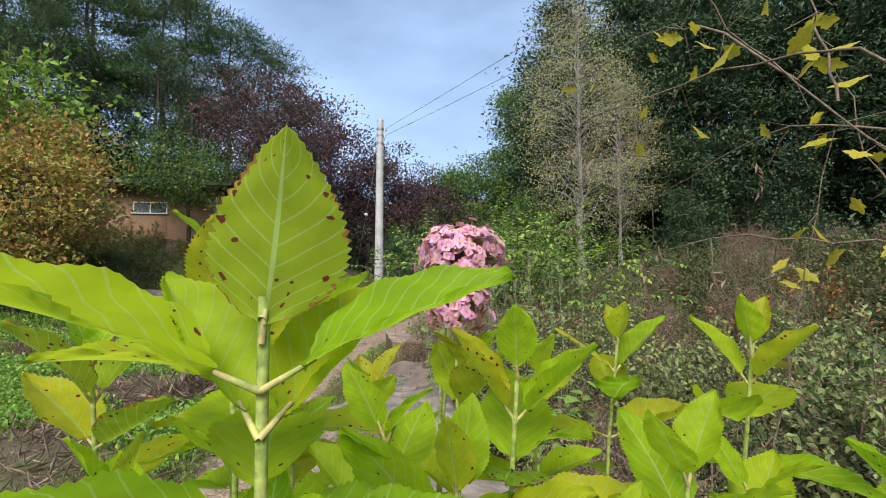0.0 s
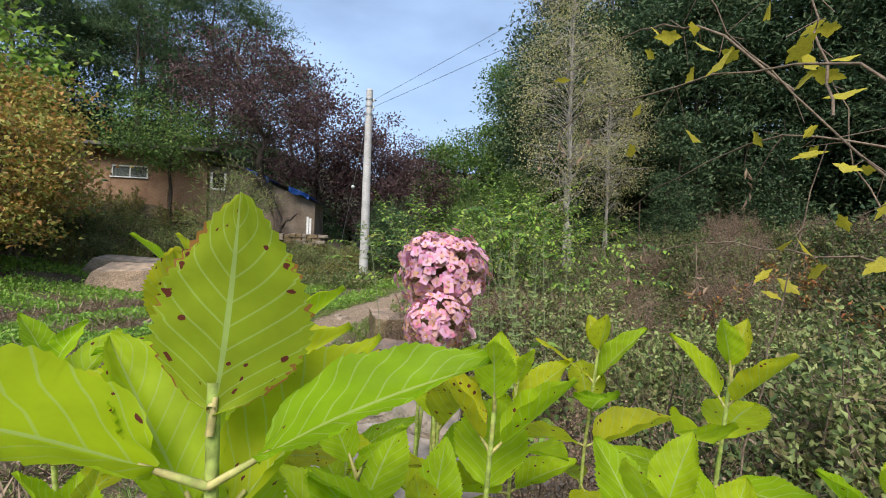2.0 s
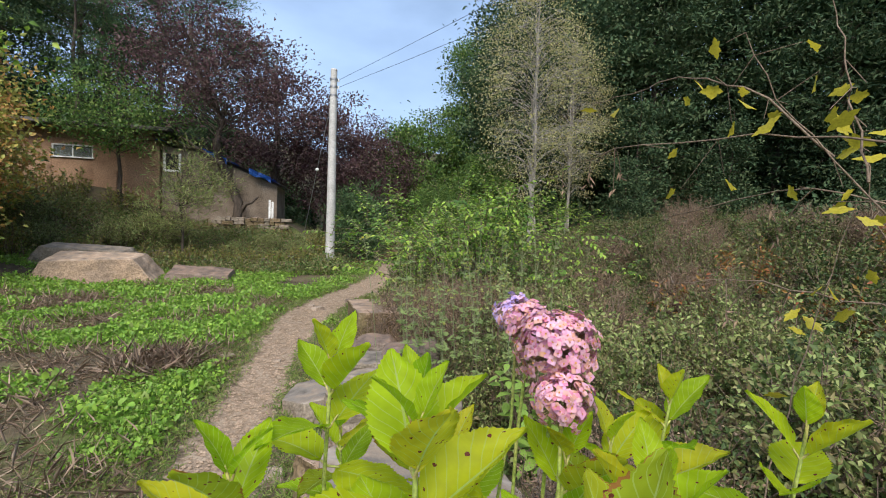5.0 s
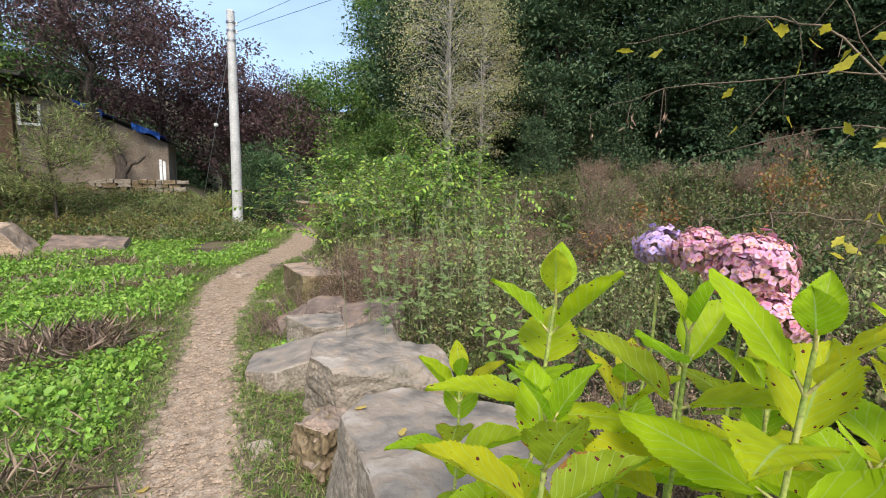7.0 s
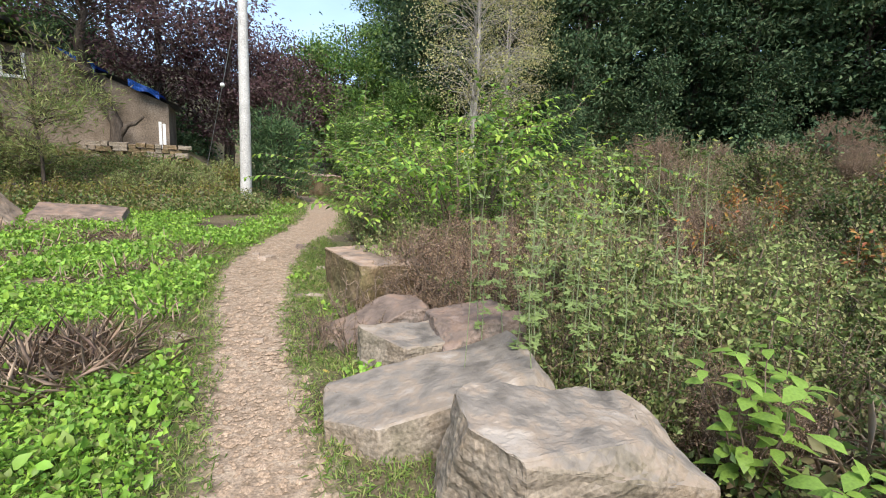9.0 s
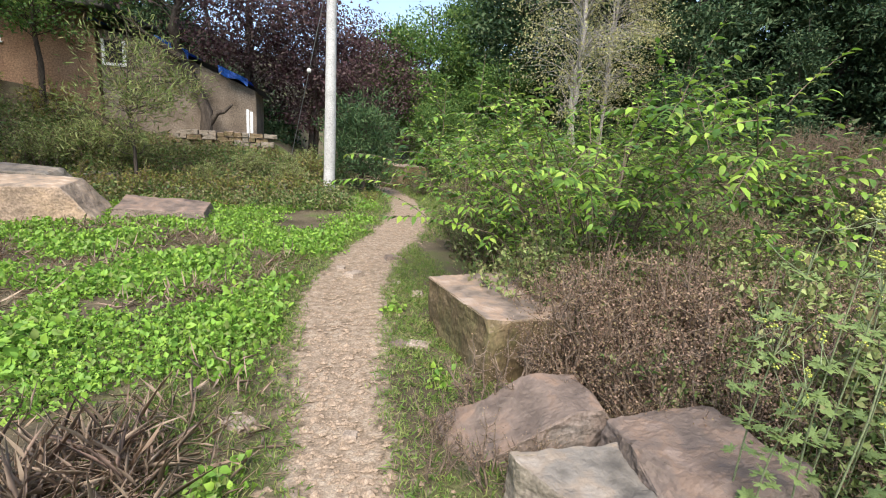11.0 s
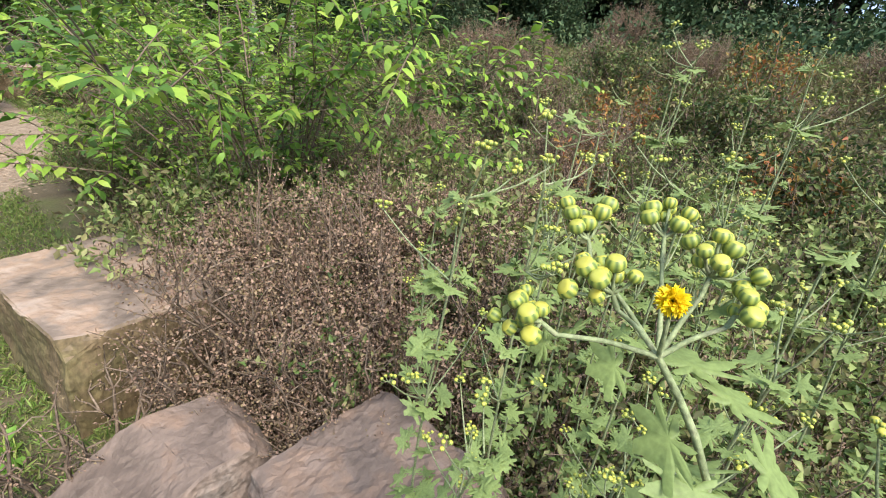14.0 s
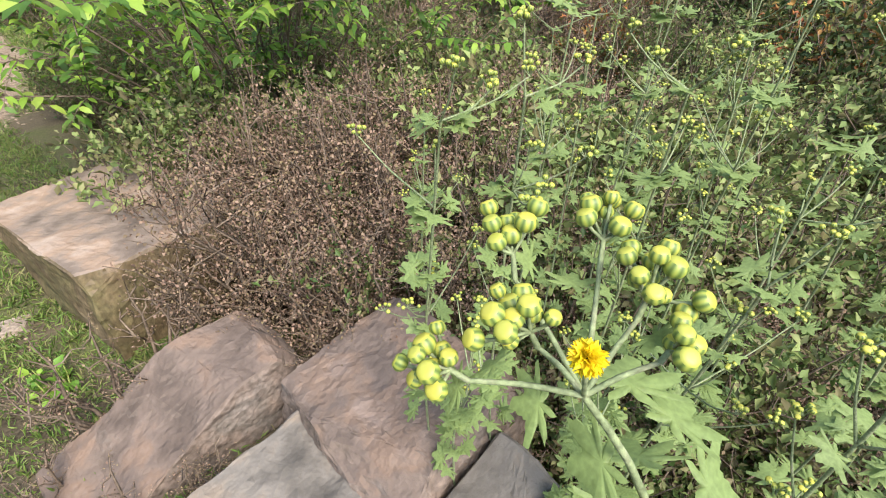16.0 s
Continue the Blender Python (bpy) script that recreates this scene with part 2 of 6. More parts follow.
L_autumn = leaf_mat("autumn_leaf", [(0.27, 0.31, 0.06), (0.42, 0.38, 0.09), (0.52, 0.31, 0.09), (0.44, 0.21, 0.08), (0.22, 0.28, 0.06), (0.36, 0.34, 0.1)])
L_yellowing = leaf_mat("yellowing_leaf", [(0.13, 0.17, 0.04), (0.24, 0.25, 0.06), (0.3, 0.24, 0.07), (0.2, 0.14, 0.06), (0.16, 0.21, 0.05), (0.26, 0.27, 0.08)])
L_bright = leaf_mat("bright_shrub_leaf", [(0.05, 0.11, 0.025), (0.1, 0.2, 0.03), (0.19, 0.33, 0.045), (0.28, 0.44, 0.06), (0.36, 0.47, 0.08), (0.08, 0.16, 0.03), (0.15, 0.27, 0.045)])
L_olive = leaf_mat("scrub_leaf", [(0.055, 0.105, 0.028), (0.11, 0.175, 0.045), (0.2, 0.25, 0.08), (0.26, 0.26, 0.11), (0.19, 0.14, 0.08), (0.08, 0.135, 0.04)])
L_field = leaf_mat("field_grass_blade", [(0.13, 0.10, 0.06), (0.20, 0.16, 0.09), (0.16, 0.18, 0.06), (0.26, 0.2, 0.12)], 0.8, 0.2)
L_sage = leaf_mat("grey_green_weed_leaf", [(0.11, 0.165, 0.05), (0.2, 0.265, 0.08), (0.28, 0.34, 0.115), (0.33, 0.36, 0.14), (0.25, 0.21, 0.10), (0.06, 0.09, 0.03)], 0.6, 0.3)
L_brown = leaf_mat("withered_seed_head", [(0.17, 0.105, 0.075), (0.26, 0.17, 0.12), (0.34, 0.23, 0.165), (0.25, 0.19, 0.10), (0.10, 0.065, 0.05)], 0.8, 0.2)
L_red = leaf_mat("red_sumac_leaf", [(0.28, 0.09, 0.04), (0.38, 0.15, 0.05), (0.34, 0.22, 0.06), (0.2, 0.2, 0.06), (0.14, 0.17, 0.05)])


# ---- mesh helpers ----
def unit(v):
    return v / np.maximum(np.linalg.norm(v, axis=-1, keepdims=True), 1e-9)


def mesh_of(name, verts, tris, mats, smooth=False, index=None):
    me = bpy.data.meshes.new(name)
    verts, tris = np.asarray(verts, np.float32), np.asarray(tris, np.int32)
    me.vertices.add(len(verts))
    me.vertices.foreach_set("co", verts.ravel())
    me.loops.add(tris.size)
    me.loops.foreach_set("vertex_index", tris.ravel())
    me.polygons.add(len(tris))
    me.polygons.foreach_set("loop_start", np.arange(0, tris.size, tris.shape[1], dtype=np.int32))
    me.polygons.foreach_set("loop_total", np.full(len(tris), tris.shape[1], np.int32))
    if smooth:
        me.polygons.foreach_set("use_smooth", np.ones(len(tris), bool))
    for m in mats:
        me.materials.append(m)
    me.update(calc_edges=True)
    me.validate()
    return me


def part_mesh(name, me, parent=None, label=""):
    ob = new(name, me)
    if parent is not None:
        ob.parent = parent
    if label:
        ob["label"] = label
    return ob


def part(name, bm, mat, parent=None, label="", smooth=False):
    me = bpy.data.meshes.new(name)
    if smooth:
        for f in bm.faces:
            f.smooth = True
    bm.to_mesh(me)
    bm.free()
    me.materials.append(mat)
    return part_mesh(name, me, parent, label)


def box_bm(x0, y0, z0, x1, y1, z1, bevel=0.0):
    bm = bmesh.new()
    bmesh.ops.create_cube(bm, size=1)
    for v in bm.verts:
        v.co = Vector((x0 + (v.co.x + 0.5) * (x1 - x0), y0 + (v.co.y + 0.5) * (y1 - y0), z0 + (v.co.z + 0.5) * (z1 - z0)))
    if bevel:
        bmesh.ops.bevel(bm, geom=bm.edges[:], offset=bevel, segments=2, affect="EDGES")
    return bm


def leaves(P, D, N, L, W, detail=0, fold=0.25, droop=0.15):
    """Leaves from base points P along D with face normal N. detail 0: a folded kite; 1: a rounded blade with a midrib."""
    n = len(P)
    D = unit(D)
    S = unit(np.cross(D, N))
    N = np.cross(S, D)
    L, W = np.broadcast_to(L, (n,))[:, None], np.broadcast_to(W, (n,))[:, None]
    if detail == 0:
        V = np.stack([P, P + 0.45 * L * D + 0.5 * W * S + fold * W * N, P + L * D - droop * L * N, P + 0.45 * L * D - 0.5 * W * S + fold * W * N], 1)
        F = np.array([[0, 1, 2], [0, 2, 3]])
    else:
        V = np.stack([P, P + 0.3 * L * D + 0.04 * L * N, P + 0.68 * L * D, P + L * D - droop * L * N,
                      P + 0.25 * L * D + 0.42 * W * S + fold * W * N, P + 0.6 * L * D + 0.46 * W * S + fold * W * N - 0.3 * droop * L * N,
                      P + 0.25 * L * D - 0.42 * W * S + fold * W * N, P + 0.6 * L * D - 0.46 * W * S + fold * W * N - 0.3 * droop * L * N], 1)
        F = np.array([[0, 4, 1], [0, 1, 6], [4, 5, 2], [4, 2, 1], [1, 2, 7], [1, 7, 6], [5, 3, 2], [2, 3, 7]])
    k = V.shape[1]
    return V.reshape(-1, 3), (F[None] + (np.arange(n) * k)[:, None, None]).reshape(-1, 3)


def merged(chunks):
    vs, fs, off = [], [], 0
    for v, f in chunks:
        vs.append(v)
        fs.append(f + off)
        off += len(v)
    return np.concatenate(vs), np.concatenate(fs)


def tube(pts, radii, sides=5):
    """A tapered tube along points."""
    pts, radii = np.asarray(pts, float), np.asarray(radii, float)
    n = len(pts)
    T = unit(np.gradient(pts, axis=0))
    ref = np.where(np.abs(T[:, 2:3]) > 0.9, [[1.0, 0, 0]], [[0, 0, 1.0]])
    A = unit(np.cross(T, ref))
    B = np.cross(T, A)
    a = np.linspace(0, 2 * np.pi, sides, endpoint=False)
    V = pts[:, None] + radii[:, None, None] * (np.cos(a)[None, :, None] * A[:, None] + np.sin(a)[None, :, None] * B[:, None])
    F = []
    for i in range(n - 1):
        for j in range(sides):
            p, q = i * sides + j, i * sides + (j + 1) % sides
            F += [[p, q, q + sides], [p, q + sides, p + sides]]
    return V.reshape(-1, 3), np.array(F)


def bend(a, b, n=5, sag=0.0, wob=0.0, g=None):
    g = rng if g is None else g
    s = np.linspace(0, 1, n)[:, None]
    p = np.asarray(a, float) * (1 - s) + np.asarray(b, float) * s
    p[:, 2] += sag * 4 * (s * (1 - s))[:, 0]
    p[1:-1] += g.normal(0, wob, (n - 2, 3))
    return p


def anywhere(n, up=0.0, g=None):
    g = rng if g is None else g
    v = g.normal(0, 1, (n, 3))
    v[:, 2] += up
    return unit(v)


# ---- the lie of the land ----
LINE = np.array([(-0.55, -6), (-0.5, 0), (-0.48, 3.3), (-0.43, 5.5), (-0.38, 6.5), (-0.15, 8.4), (0.3, 10), (1.1, 11.8), (1.9, 14.3), (2.3, 17), (2.4, 20.6), (2.6, 24), (4, 34), (6, 60)])


def step01(a, b, x):
    s = np.clip((x - a) / (b - a), 0, 1)
    return s * s * (3 - 2 * s)


def path_x(y):
    return np.interp(y, LINE[:, 1], LINE[:, 0])


def path_half(y):
    return np.interp(y, [0, 6, 8, 12, 16, 22], [0.25, 0.25, 0.42, 0.5, 0.4, 0.35])


def lie(x, y):
    """Height of the ground."""
    x, y = np.asarray(x, float), np.asarray(y, float)
    z = 0.02 * np.sin(1.3 * x + 0.4 * y) * np.clip(np.abs(x - path_x(y)) - 0.4, 0, 1)
    left = step01(0.6, -1.6, x)
    z = z + left * (step01(15.2, 18.2, y) * 0.9 + step01(18.95, 19.15, y) * 0.5) + left * step01(16, 19.5, y) * step01(-4.5, -8.5, x) * 1.2
    z = z + step01(-5, -10, x) * step01(4, 16, y) * 1.0 * (1 - step01(16, 19, y))
    z = z + step01(0.5, 0.9, x) * step01(0.75, 1.3, y) * (1 - step01(2.6, 3.6, y)) * 0.1 * (1 - step01(3, 6, x))
    ditch = step01(1.2, 2.2, x - path_x(y)) * (1 - step01(4.5, 8.5, x)) * (1 - step01(11, 14, y))
    z = z - 0.35 * ditch * step01(2.6, 4, y)
    z = z + step01(4.5, 10, x - 0.25 * np.clip(y - 12, 0, 9)) * 1.45 + np.clip(x - 10, 0, 20) * 0.1
    hl = np.clip((y - 25) * 0.8 + (-x - 2) * 0.45, 0, 16) * step01(2, -6, x)
    hr = np.clip((x - 9) * 0.45 + (y - 25) * 0.9, 0, 14) * step01(5, 12, x)
    back = np.clip(y - 60, 0, 120) * 0.16
    return z + 0.42 * hl + 0.5 * hr + back


def lie1(x, y):
    return float(lie(x, y))


# ---- ground: one sheet, fine near the walk ----
def axis_steps(lo, hi, near_lo, near_hi, fine, n_far):
    a = near_lo - np.geomspace(0.15, near_lo - lo, n_far)[::-1]
    b = np.arange(near_lo, near_hi, fine)
    c = near_hi + np.geomspace(0.15, hi - near_hi, n_far)
    return np.concatenate([a, b, c])


gx, gy = axis_steps(-400, 400, -7, 6, 0.09, 46), axis_steps(-400, 500, 0.5, 18, 0.09, 46)
X, Y = np.meshgrid(gx, gy)
Z = lie(X, Y)
fine_noise = np.array([noise.fractal(Vector((x * 2.2, y * 2.2, 0)), 0.8, 2.0, 3) for x, y in zip(X.ravel(), Y.ravel())]).reshape(X.shape)
near = (np.abs(X) < 12) & (Y < 24) & (Y > -4)
off_path = np.abs(X - path_x(Y)) - path_half(Y)
Z = Z + np.where(near, fine_noise * np.where(off_path < 0.1, 0.008, 0.022), 0) - 0.03 * np.clip(1 - np.abs(X - path_x(Y)) / 0.5, 0, 1) * near
nx, ny = len(gx), len(gy)
idx = np.arange(nx * ny).reshape(ny, nx)
quads = np.stack([idx[:-1, :-1], idx[:-1, 1:], idx[1:, 1:], idx[1:, :-1]], -1).reshape(-1, 4)
G_me = mesh_of("ground", np.stack([X, Y, Z], -1).reshape(-1, 3), quads, [], smooth=True)
att = G_me.attributes.new("trodden", "FLOAT", "POINT")
att.data.foreach_set("value", np.clip(0.5 - off_path / 0.5, 0, 1).astype(np.float32).ravel())
M_ground, nt_, b_ = node_mat("ground_soil")
tc = nt_.nodes.new("ShaderNodeTexCoord")
na, nb, nc = [nt_.nodes.new("ShaderNodeTexNoise") for _ in range(3)]
for n_, s_, d_ in ((na, 0.9, 6), (nb, 14, 8), (nc, 70, 5)):
    n_.inputs["Scale"].default_value, n_.inputs["Detail"].default_value = s_, d_
    nt_.links.new(tc.outputs["Object"], n_.inputs["Vector"])
soil = ramp_of(nt_, [(0.35, (0.07, 0.055, 0.035)), (0.5, (0.12, 0.095, 0.06)), (0.62, (0.10, 0.115, 0.04))])
dirt = ramp_of(nt_, [(0.3, (0.17, 0.125, 0.085)), (0.5, (0.26, 0.195, 0.14)), (0.7, (0.36, 0.285, 0.21))])
nt_.links.new(na.outputs[0], soil.inputs[0])
nt_.links.new(nb.outputs[0], dirt.inputs[0])
at_ = nt_.nodes.new("ShaderNodeAttribute")
at_.attribute_name = "trodden"
mm = nt_.nodes.new("ShaderNodeMath")
mm.operation = "MULTIPLY_ADD"
mm.inputs[1].default_value = 0.9
nt_.links.new(nb.outputs[0], mm.inputs[0])
nt_.links.new(at_.outputs["Fac"], mm.inputs[2])
mr_ = nt_.nodes.new("ShaderNodeMapRange")
mr_.inputs["From Min"].default_value, mr_.inputs["From Max"].default_value = 0.75, 1.05
nt_.links.new(mm.outputs[0], mr_.inputs[0])
mx_ = nt_.nodes.new("ShaderNodeMix")
mx_.data_type = "RGBA"
nt_.links.new(mr_.outputs[0], mx_.inputs[0])
nt_.links.new(soil.outputs[0], mx_.inputs[6])
nt_.links.new(dirt.outputs[0], mx_.inputs[7])
hs_ = nt_.nodes.new("ShaderNodeHueSaturation")
mv_ = nt_.nodes.new("ShaderNodeMapRange")
mv_.inputs["From Min"].default_value, mv_.inputs["From Max"].default_value = 0.3, 0.7
mv_.inputs["To Min"].default_value, mv_.inputs["To Max"].default_value = 0.65, 1.3
nt_.links.new(nc.outputs[0], mv_.inputs[0])
nt_.links.new(mv_.outputs[0], hs_.inputs["Value"])
nt_.links.new(mx_.outputs[2], hs_.inputs["Color"])
nt_.links.new(hs_.outputs[0], b_.inputs["Base Color"])
b_.inputs["Roughness"].default_value, b_.inputs["Specular IOR Level"].default_value = 0.95, 0.15
bp_ = nt_.nodes.new("ShaderNodeBump")
bp_.inputs["Strength"].default_value, bp_.inputs["Distance"].default_value = 0.6, 0.02
ad_ = nt_.nodes.new("ShaderNodeMath")
ad_.operation = "ADD"
nt_.links.new(nb.outputs[0], ad_.inputs[0])
nt_.links.new(nc.outputs[0], ad_.inputs[1])
nt_.links.new(ad_.outputs[0], bp_.inputs["Height"])
nt_.links.new(bp_.outputs[0], b_.inputs["Normal"])
G_me.materials.append(M_ground)
tagged(new("ground", G_me), "bare trodden dirt path through weedy ground", "ground", kind="structure")


# ---- boulders ----
def boulder(name, at, size, rz=0.0, tilt=(0, 0), mat=M_rock, seed=1, cuts=7, taper=0.12, label="", category="rock", sink=0.06, rough=0.012, lean=(0, 0), breaks=()):
    """A quarried block: a box chipped by planes, its faces broken up. at: the middle of its base. breaks: (normal, point) of large broken faces."""
    g = random.Random(seed)
    sx, sy, sz = size
    bm = bmesh.new()
    bmesh.ops.create_cube(bm, size=1)
    for v in bm.verts:
        top = v.co.z > 0
        k = 1 - (taper if top else 0)
        v.co = Vector((v.co.x * sx * k * g.uniform(0.9, 1.05) + (lean[0] * sz if top else 0), v.co.y * sy * k * g.uniform(0.9, 1.05) + (lean[1] * sz if top else 0),
                       (v.co.z + 0.5) * sz * (g.uniform(0.85, 1.05) if top else 1)))
    planes = [(Vector(n).normalized(), Vector(p)) for n, p in breaks]
    for _ in range(cuts):
        d = Vector((g.uniform(-1, 1), g.uniform(-1, 1), g.uniform(-0.2, 1))).normalized()
        ext = sx * abs(d.x) * 0.5 + sy * abs(d.y) * 0.5 + sz * abs(d.z) * 0.5
        planes.append((d, Vector((0, 0, sz / 2)) + d * ext * g.uniform(0.8, 0.96)))
    for d, co in planes:
        r = bmesh.ops.bisect_plane(bm, geom=bm.verts[:] + bm.edges[:] + bm.faces[:], plane_co=co, plane_no=d, clear_outer=True)
        bmesh.ops.contextual_create(bm, geom=[e for e in r["geom_cut"] if isinstance(e, bmesh.types.BMEdge)])
    bmesh.ops.bevel(bm, geom=bm.edges[:], offset=0.009 * max(size) ** 0.5, segments=1, affect="EDGES", clamp_overlap=True)
    bmesh.ops.triangulate(bm, faces=bm.faces[:])
    for _ in range(5):
        long = [e for e in bm.edges if e.calc_length() > max(0.03, max(size) * 0.035)]
        if not long or len(bm.faces) > 9000:
            break
        bmesh.ops.subdivide_edges(bm, edges=long, cuts=1)
        bmesh.ops.triangulate(bm, faces=[f for f in bm.faces if len(f.verts) > 3])
    bm.normal_update()
    o = Vector((seed * 3.1, seed * 1.7, seed * 5.3))
    for v in bm.verts:
        n1 = noise.fractal(v.co * 3.0 / max(0.4, max(size)) + o, 0.9, 2.1, 4)
        strata = noise.noise(Vector((v.co.x * 1.5, v.co.y * 1.5, v.co.z * 16)) + o)
        chip = math.floor(4.5 * noise.fractal(Vector((v.co.x * 2.0, v.co.y * 2.0, v.co.z * 3.2)) / max(0.35, max(size)) * 1.6 + o * 2, 0.7, 2.2, 3)) / 4.5
        v.co += v.normal * (n1 * rough * 0.9 + strata * rough * 0.3 + chip * rough * 2.2 * (v.co.z > 0.03))
    ob = part(name, bm, mat)
    ob.matrix_basis = pose(at[0], at[1], at[2] - sink, tilt[0], tilt[1], rz)
    return tagged(ob, label, category)


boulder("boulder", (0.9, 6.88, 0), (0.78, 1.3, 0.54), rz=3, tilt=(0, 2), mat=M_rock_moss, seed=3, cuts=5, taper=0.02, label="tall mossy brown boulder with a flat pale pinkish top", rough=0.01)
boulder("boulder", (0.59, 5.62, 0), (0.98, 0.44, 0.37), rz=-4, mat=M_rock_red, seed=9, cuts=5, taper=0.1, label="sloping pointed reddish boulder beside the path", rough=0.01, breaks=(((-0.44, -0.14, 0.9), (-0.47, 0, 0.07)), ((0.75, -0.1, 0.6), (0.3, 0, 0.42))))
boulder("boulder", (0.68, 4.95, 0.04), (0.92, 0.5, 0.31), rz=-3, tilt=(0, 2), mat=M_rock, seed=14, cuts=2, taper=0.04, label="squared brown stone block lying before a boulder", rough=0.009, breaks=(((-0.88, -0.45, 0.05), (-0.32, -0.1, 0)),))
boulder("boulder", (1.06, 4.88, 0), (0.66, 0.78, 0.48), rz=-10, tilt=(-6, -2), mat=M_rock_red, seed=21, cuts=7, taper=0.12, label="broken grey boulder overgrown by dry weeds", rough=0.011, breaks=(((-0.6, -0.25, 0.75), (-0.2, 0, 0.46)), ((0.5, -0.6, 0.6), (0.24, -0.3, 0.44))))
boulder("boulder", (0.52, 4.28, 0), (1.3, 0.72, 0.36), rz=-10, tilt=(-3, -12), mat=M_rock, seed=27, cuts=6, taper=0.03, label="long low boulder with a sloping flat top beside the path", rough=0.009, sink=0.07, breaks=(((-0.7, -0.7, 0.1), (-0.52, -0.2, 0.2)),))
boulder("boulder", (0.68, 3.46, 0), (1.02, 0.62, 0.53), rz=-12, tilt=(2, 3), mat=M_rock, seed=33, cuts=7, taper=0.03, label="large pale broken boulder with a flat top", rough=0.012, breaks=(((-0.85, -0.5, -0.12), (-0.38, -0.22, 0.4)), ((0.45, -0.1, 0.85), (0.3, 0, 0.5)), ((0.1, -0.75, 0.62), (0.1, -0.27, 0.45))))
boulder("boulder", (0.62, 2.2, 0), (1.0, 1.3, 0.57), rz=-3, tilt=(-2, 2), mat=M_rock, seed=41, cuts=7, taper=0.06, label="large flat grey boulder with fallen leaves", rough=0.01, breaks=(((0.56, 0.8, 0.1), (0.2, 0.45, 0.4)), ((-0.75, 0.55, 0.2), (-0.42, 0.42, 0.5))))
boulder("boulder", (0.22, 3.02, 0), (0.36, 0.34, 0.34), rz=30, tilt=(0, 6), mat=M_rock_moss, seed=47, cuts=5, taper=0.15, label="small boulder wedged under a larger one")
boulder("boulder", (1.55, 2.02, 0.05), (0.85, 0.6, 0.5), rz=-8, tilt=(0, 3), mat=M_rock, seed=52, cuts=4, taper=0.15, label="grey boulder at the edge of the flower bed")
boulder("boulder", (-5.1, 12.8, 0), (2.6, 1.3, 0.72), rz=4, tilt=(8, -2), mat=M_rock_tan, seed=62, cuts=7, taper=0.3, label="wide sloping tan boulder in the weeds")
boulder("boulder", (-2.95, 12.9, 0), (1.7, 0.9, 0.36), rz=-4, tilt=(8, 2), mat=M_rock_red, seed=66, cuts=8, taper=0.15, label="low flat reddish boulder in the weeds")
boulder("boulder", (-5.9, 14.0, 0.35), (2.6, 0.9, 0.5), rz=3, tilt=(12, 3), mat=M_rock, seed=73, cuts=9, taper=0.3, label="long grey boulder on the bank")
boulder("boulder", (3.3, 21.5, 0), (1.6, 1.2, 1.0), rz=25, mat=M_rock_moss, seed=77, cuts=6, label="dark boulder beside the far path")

# ---- concrete pole with guy wire and lines ----
POLE = (0.18, 17.2)
pole = tagged(new("utility_pole"), "tall pale round concrete utility pole with a guy wire", "utility pole")
pole.location = (POLE[0], POLE[1], lie1(*POLE))
shaft_v = tube([(0, 0, -0.3), (0.01, 0, 2), (0.0, 0, 4.5), (0, 0, 6.82)], [0.165, 0.155, 0.135, 0.115], 20)
part_mesh("shaft", mesh_of("shaft", *shaft_v, [M_concrete], True), pole)
bm = bmesh.new()
bmesh.ops.create_cone(bm, cap_ends=True, segments=20, radius1=0.122, radius2=0.105, depth=0.05, matrix=Matrix.Translation((0, 0, 6.84)))
part("cap", bm, M_concrete, pole)
for zz in (6.5, 6.25, 5.95):
    v, f = tube([(0, 0, zz - 0.03), (0, 0, zz + 0.03)], [0.136, 0.136], 20)
    part_mesh("band", mesh_of("band", v, f, [M_steel]), pole)
for zz in (6.5, 6.25):
    bm = bmesh.new()
    bmesh.ops.create_cone(bm, cap_ends=True, segments=12, radius1=0.04, radius2=0.028, depth=0.1, matrix=Matrix.Translation((0.16, 0.02, zz)))
    part("insulator", bm, M_white, pole)
GUY0, GUY1 = np.array((-0.05, 0.1, 5.9)), np.array((-1.1, 2.8, 0.75))
part_mesh("guy_wire", mesh_of("guy_wire", *tube(bend(GUY0, GUY1, 4), [0.011] * 4, 5), [M_steel]), pole)
bm = bmesh.new()
bmesh.ops.create_icosphere(bm, subdivisions=2, radius=0.07, matrix=Matrix.Translation(GUY0 + (GUY1 - GUY0) * 0.47))
part("insulator", bm, M_white, pole, "white guy insulator ball", True)
for k, (zz, dx) in enumerate(((6.5, 0), (6.25, 0.1))):
    a = np.array((POLE[0] + 0.16, POLE[1], lie1(*POLE) + zz))
    w = mesh_of("power_line", *tube(bend(a, (19.8 + dx * 8, -8.4, 12.2 - dx * 16), 12, sag=-0.25), [0.007] * 12, 4), [M_wire])
    tagged(part_mesh("power_line", w), "thin black overhead line from the concrete pole", "cable", "overhead lines")

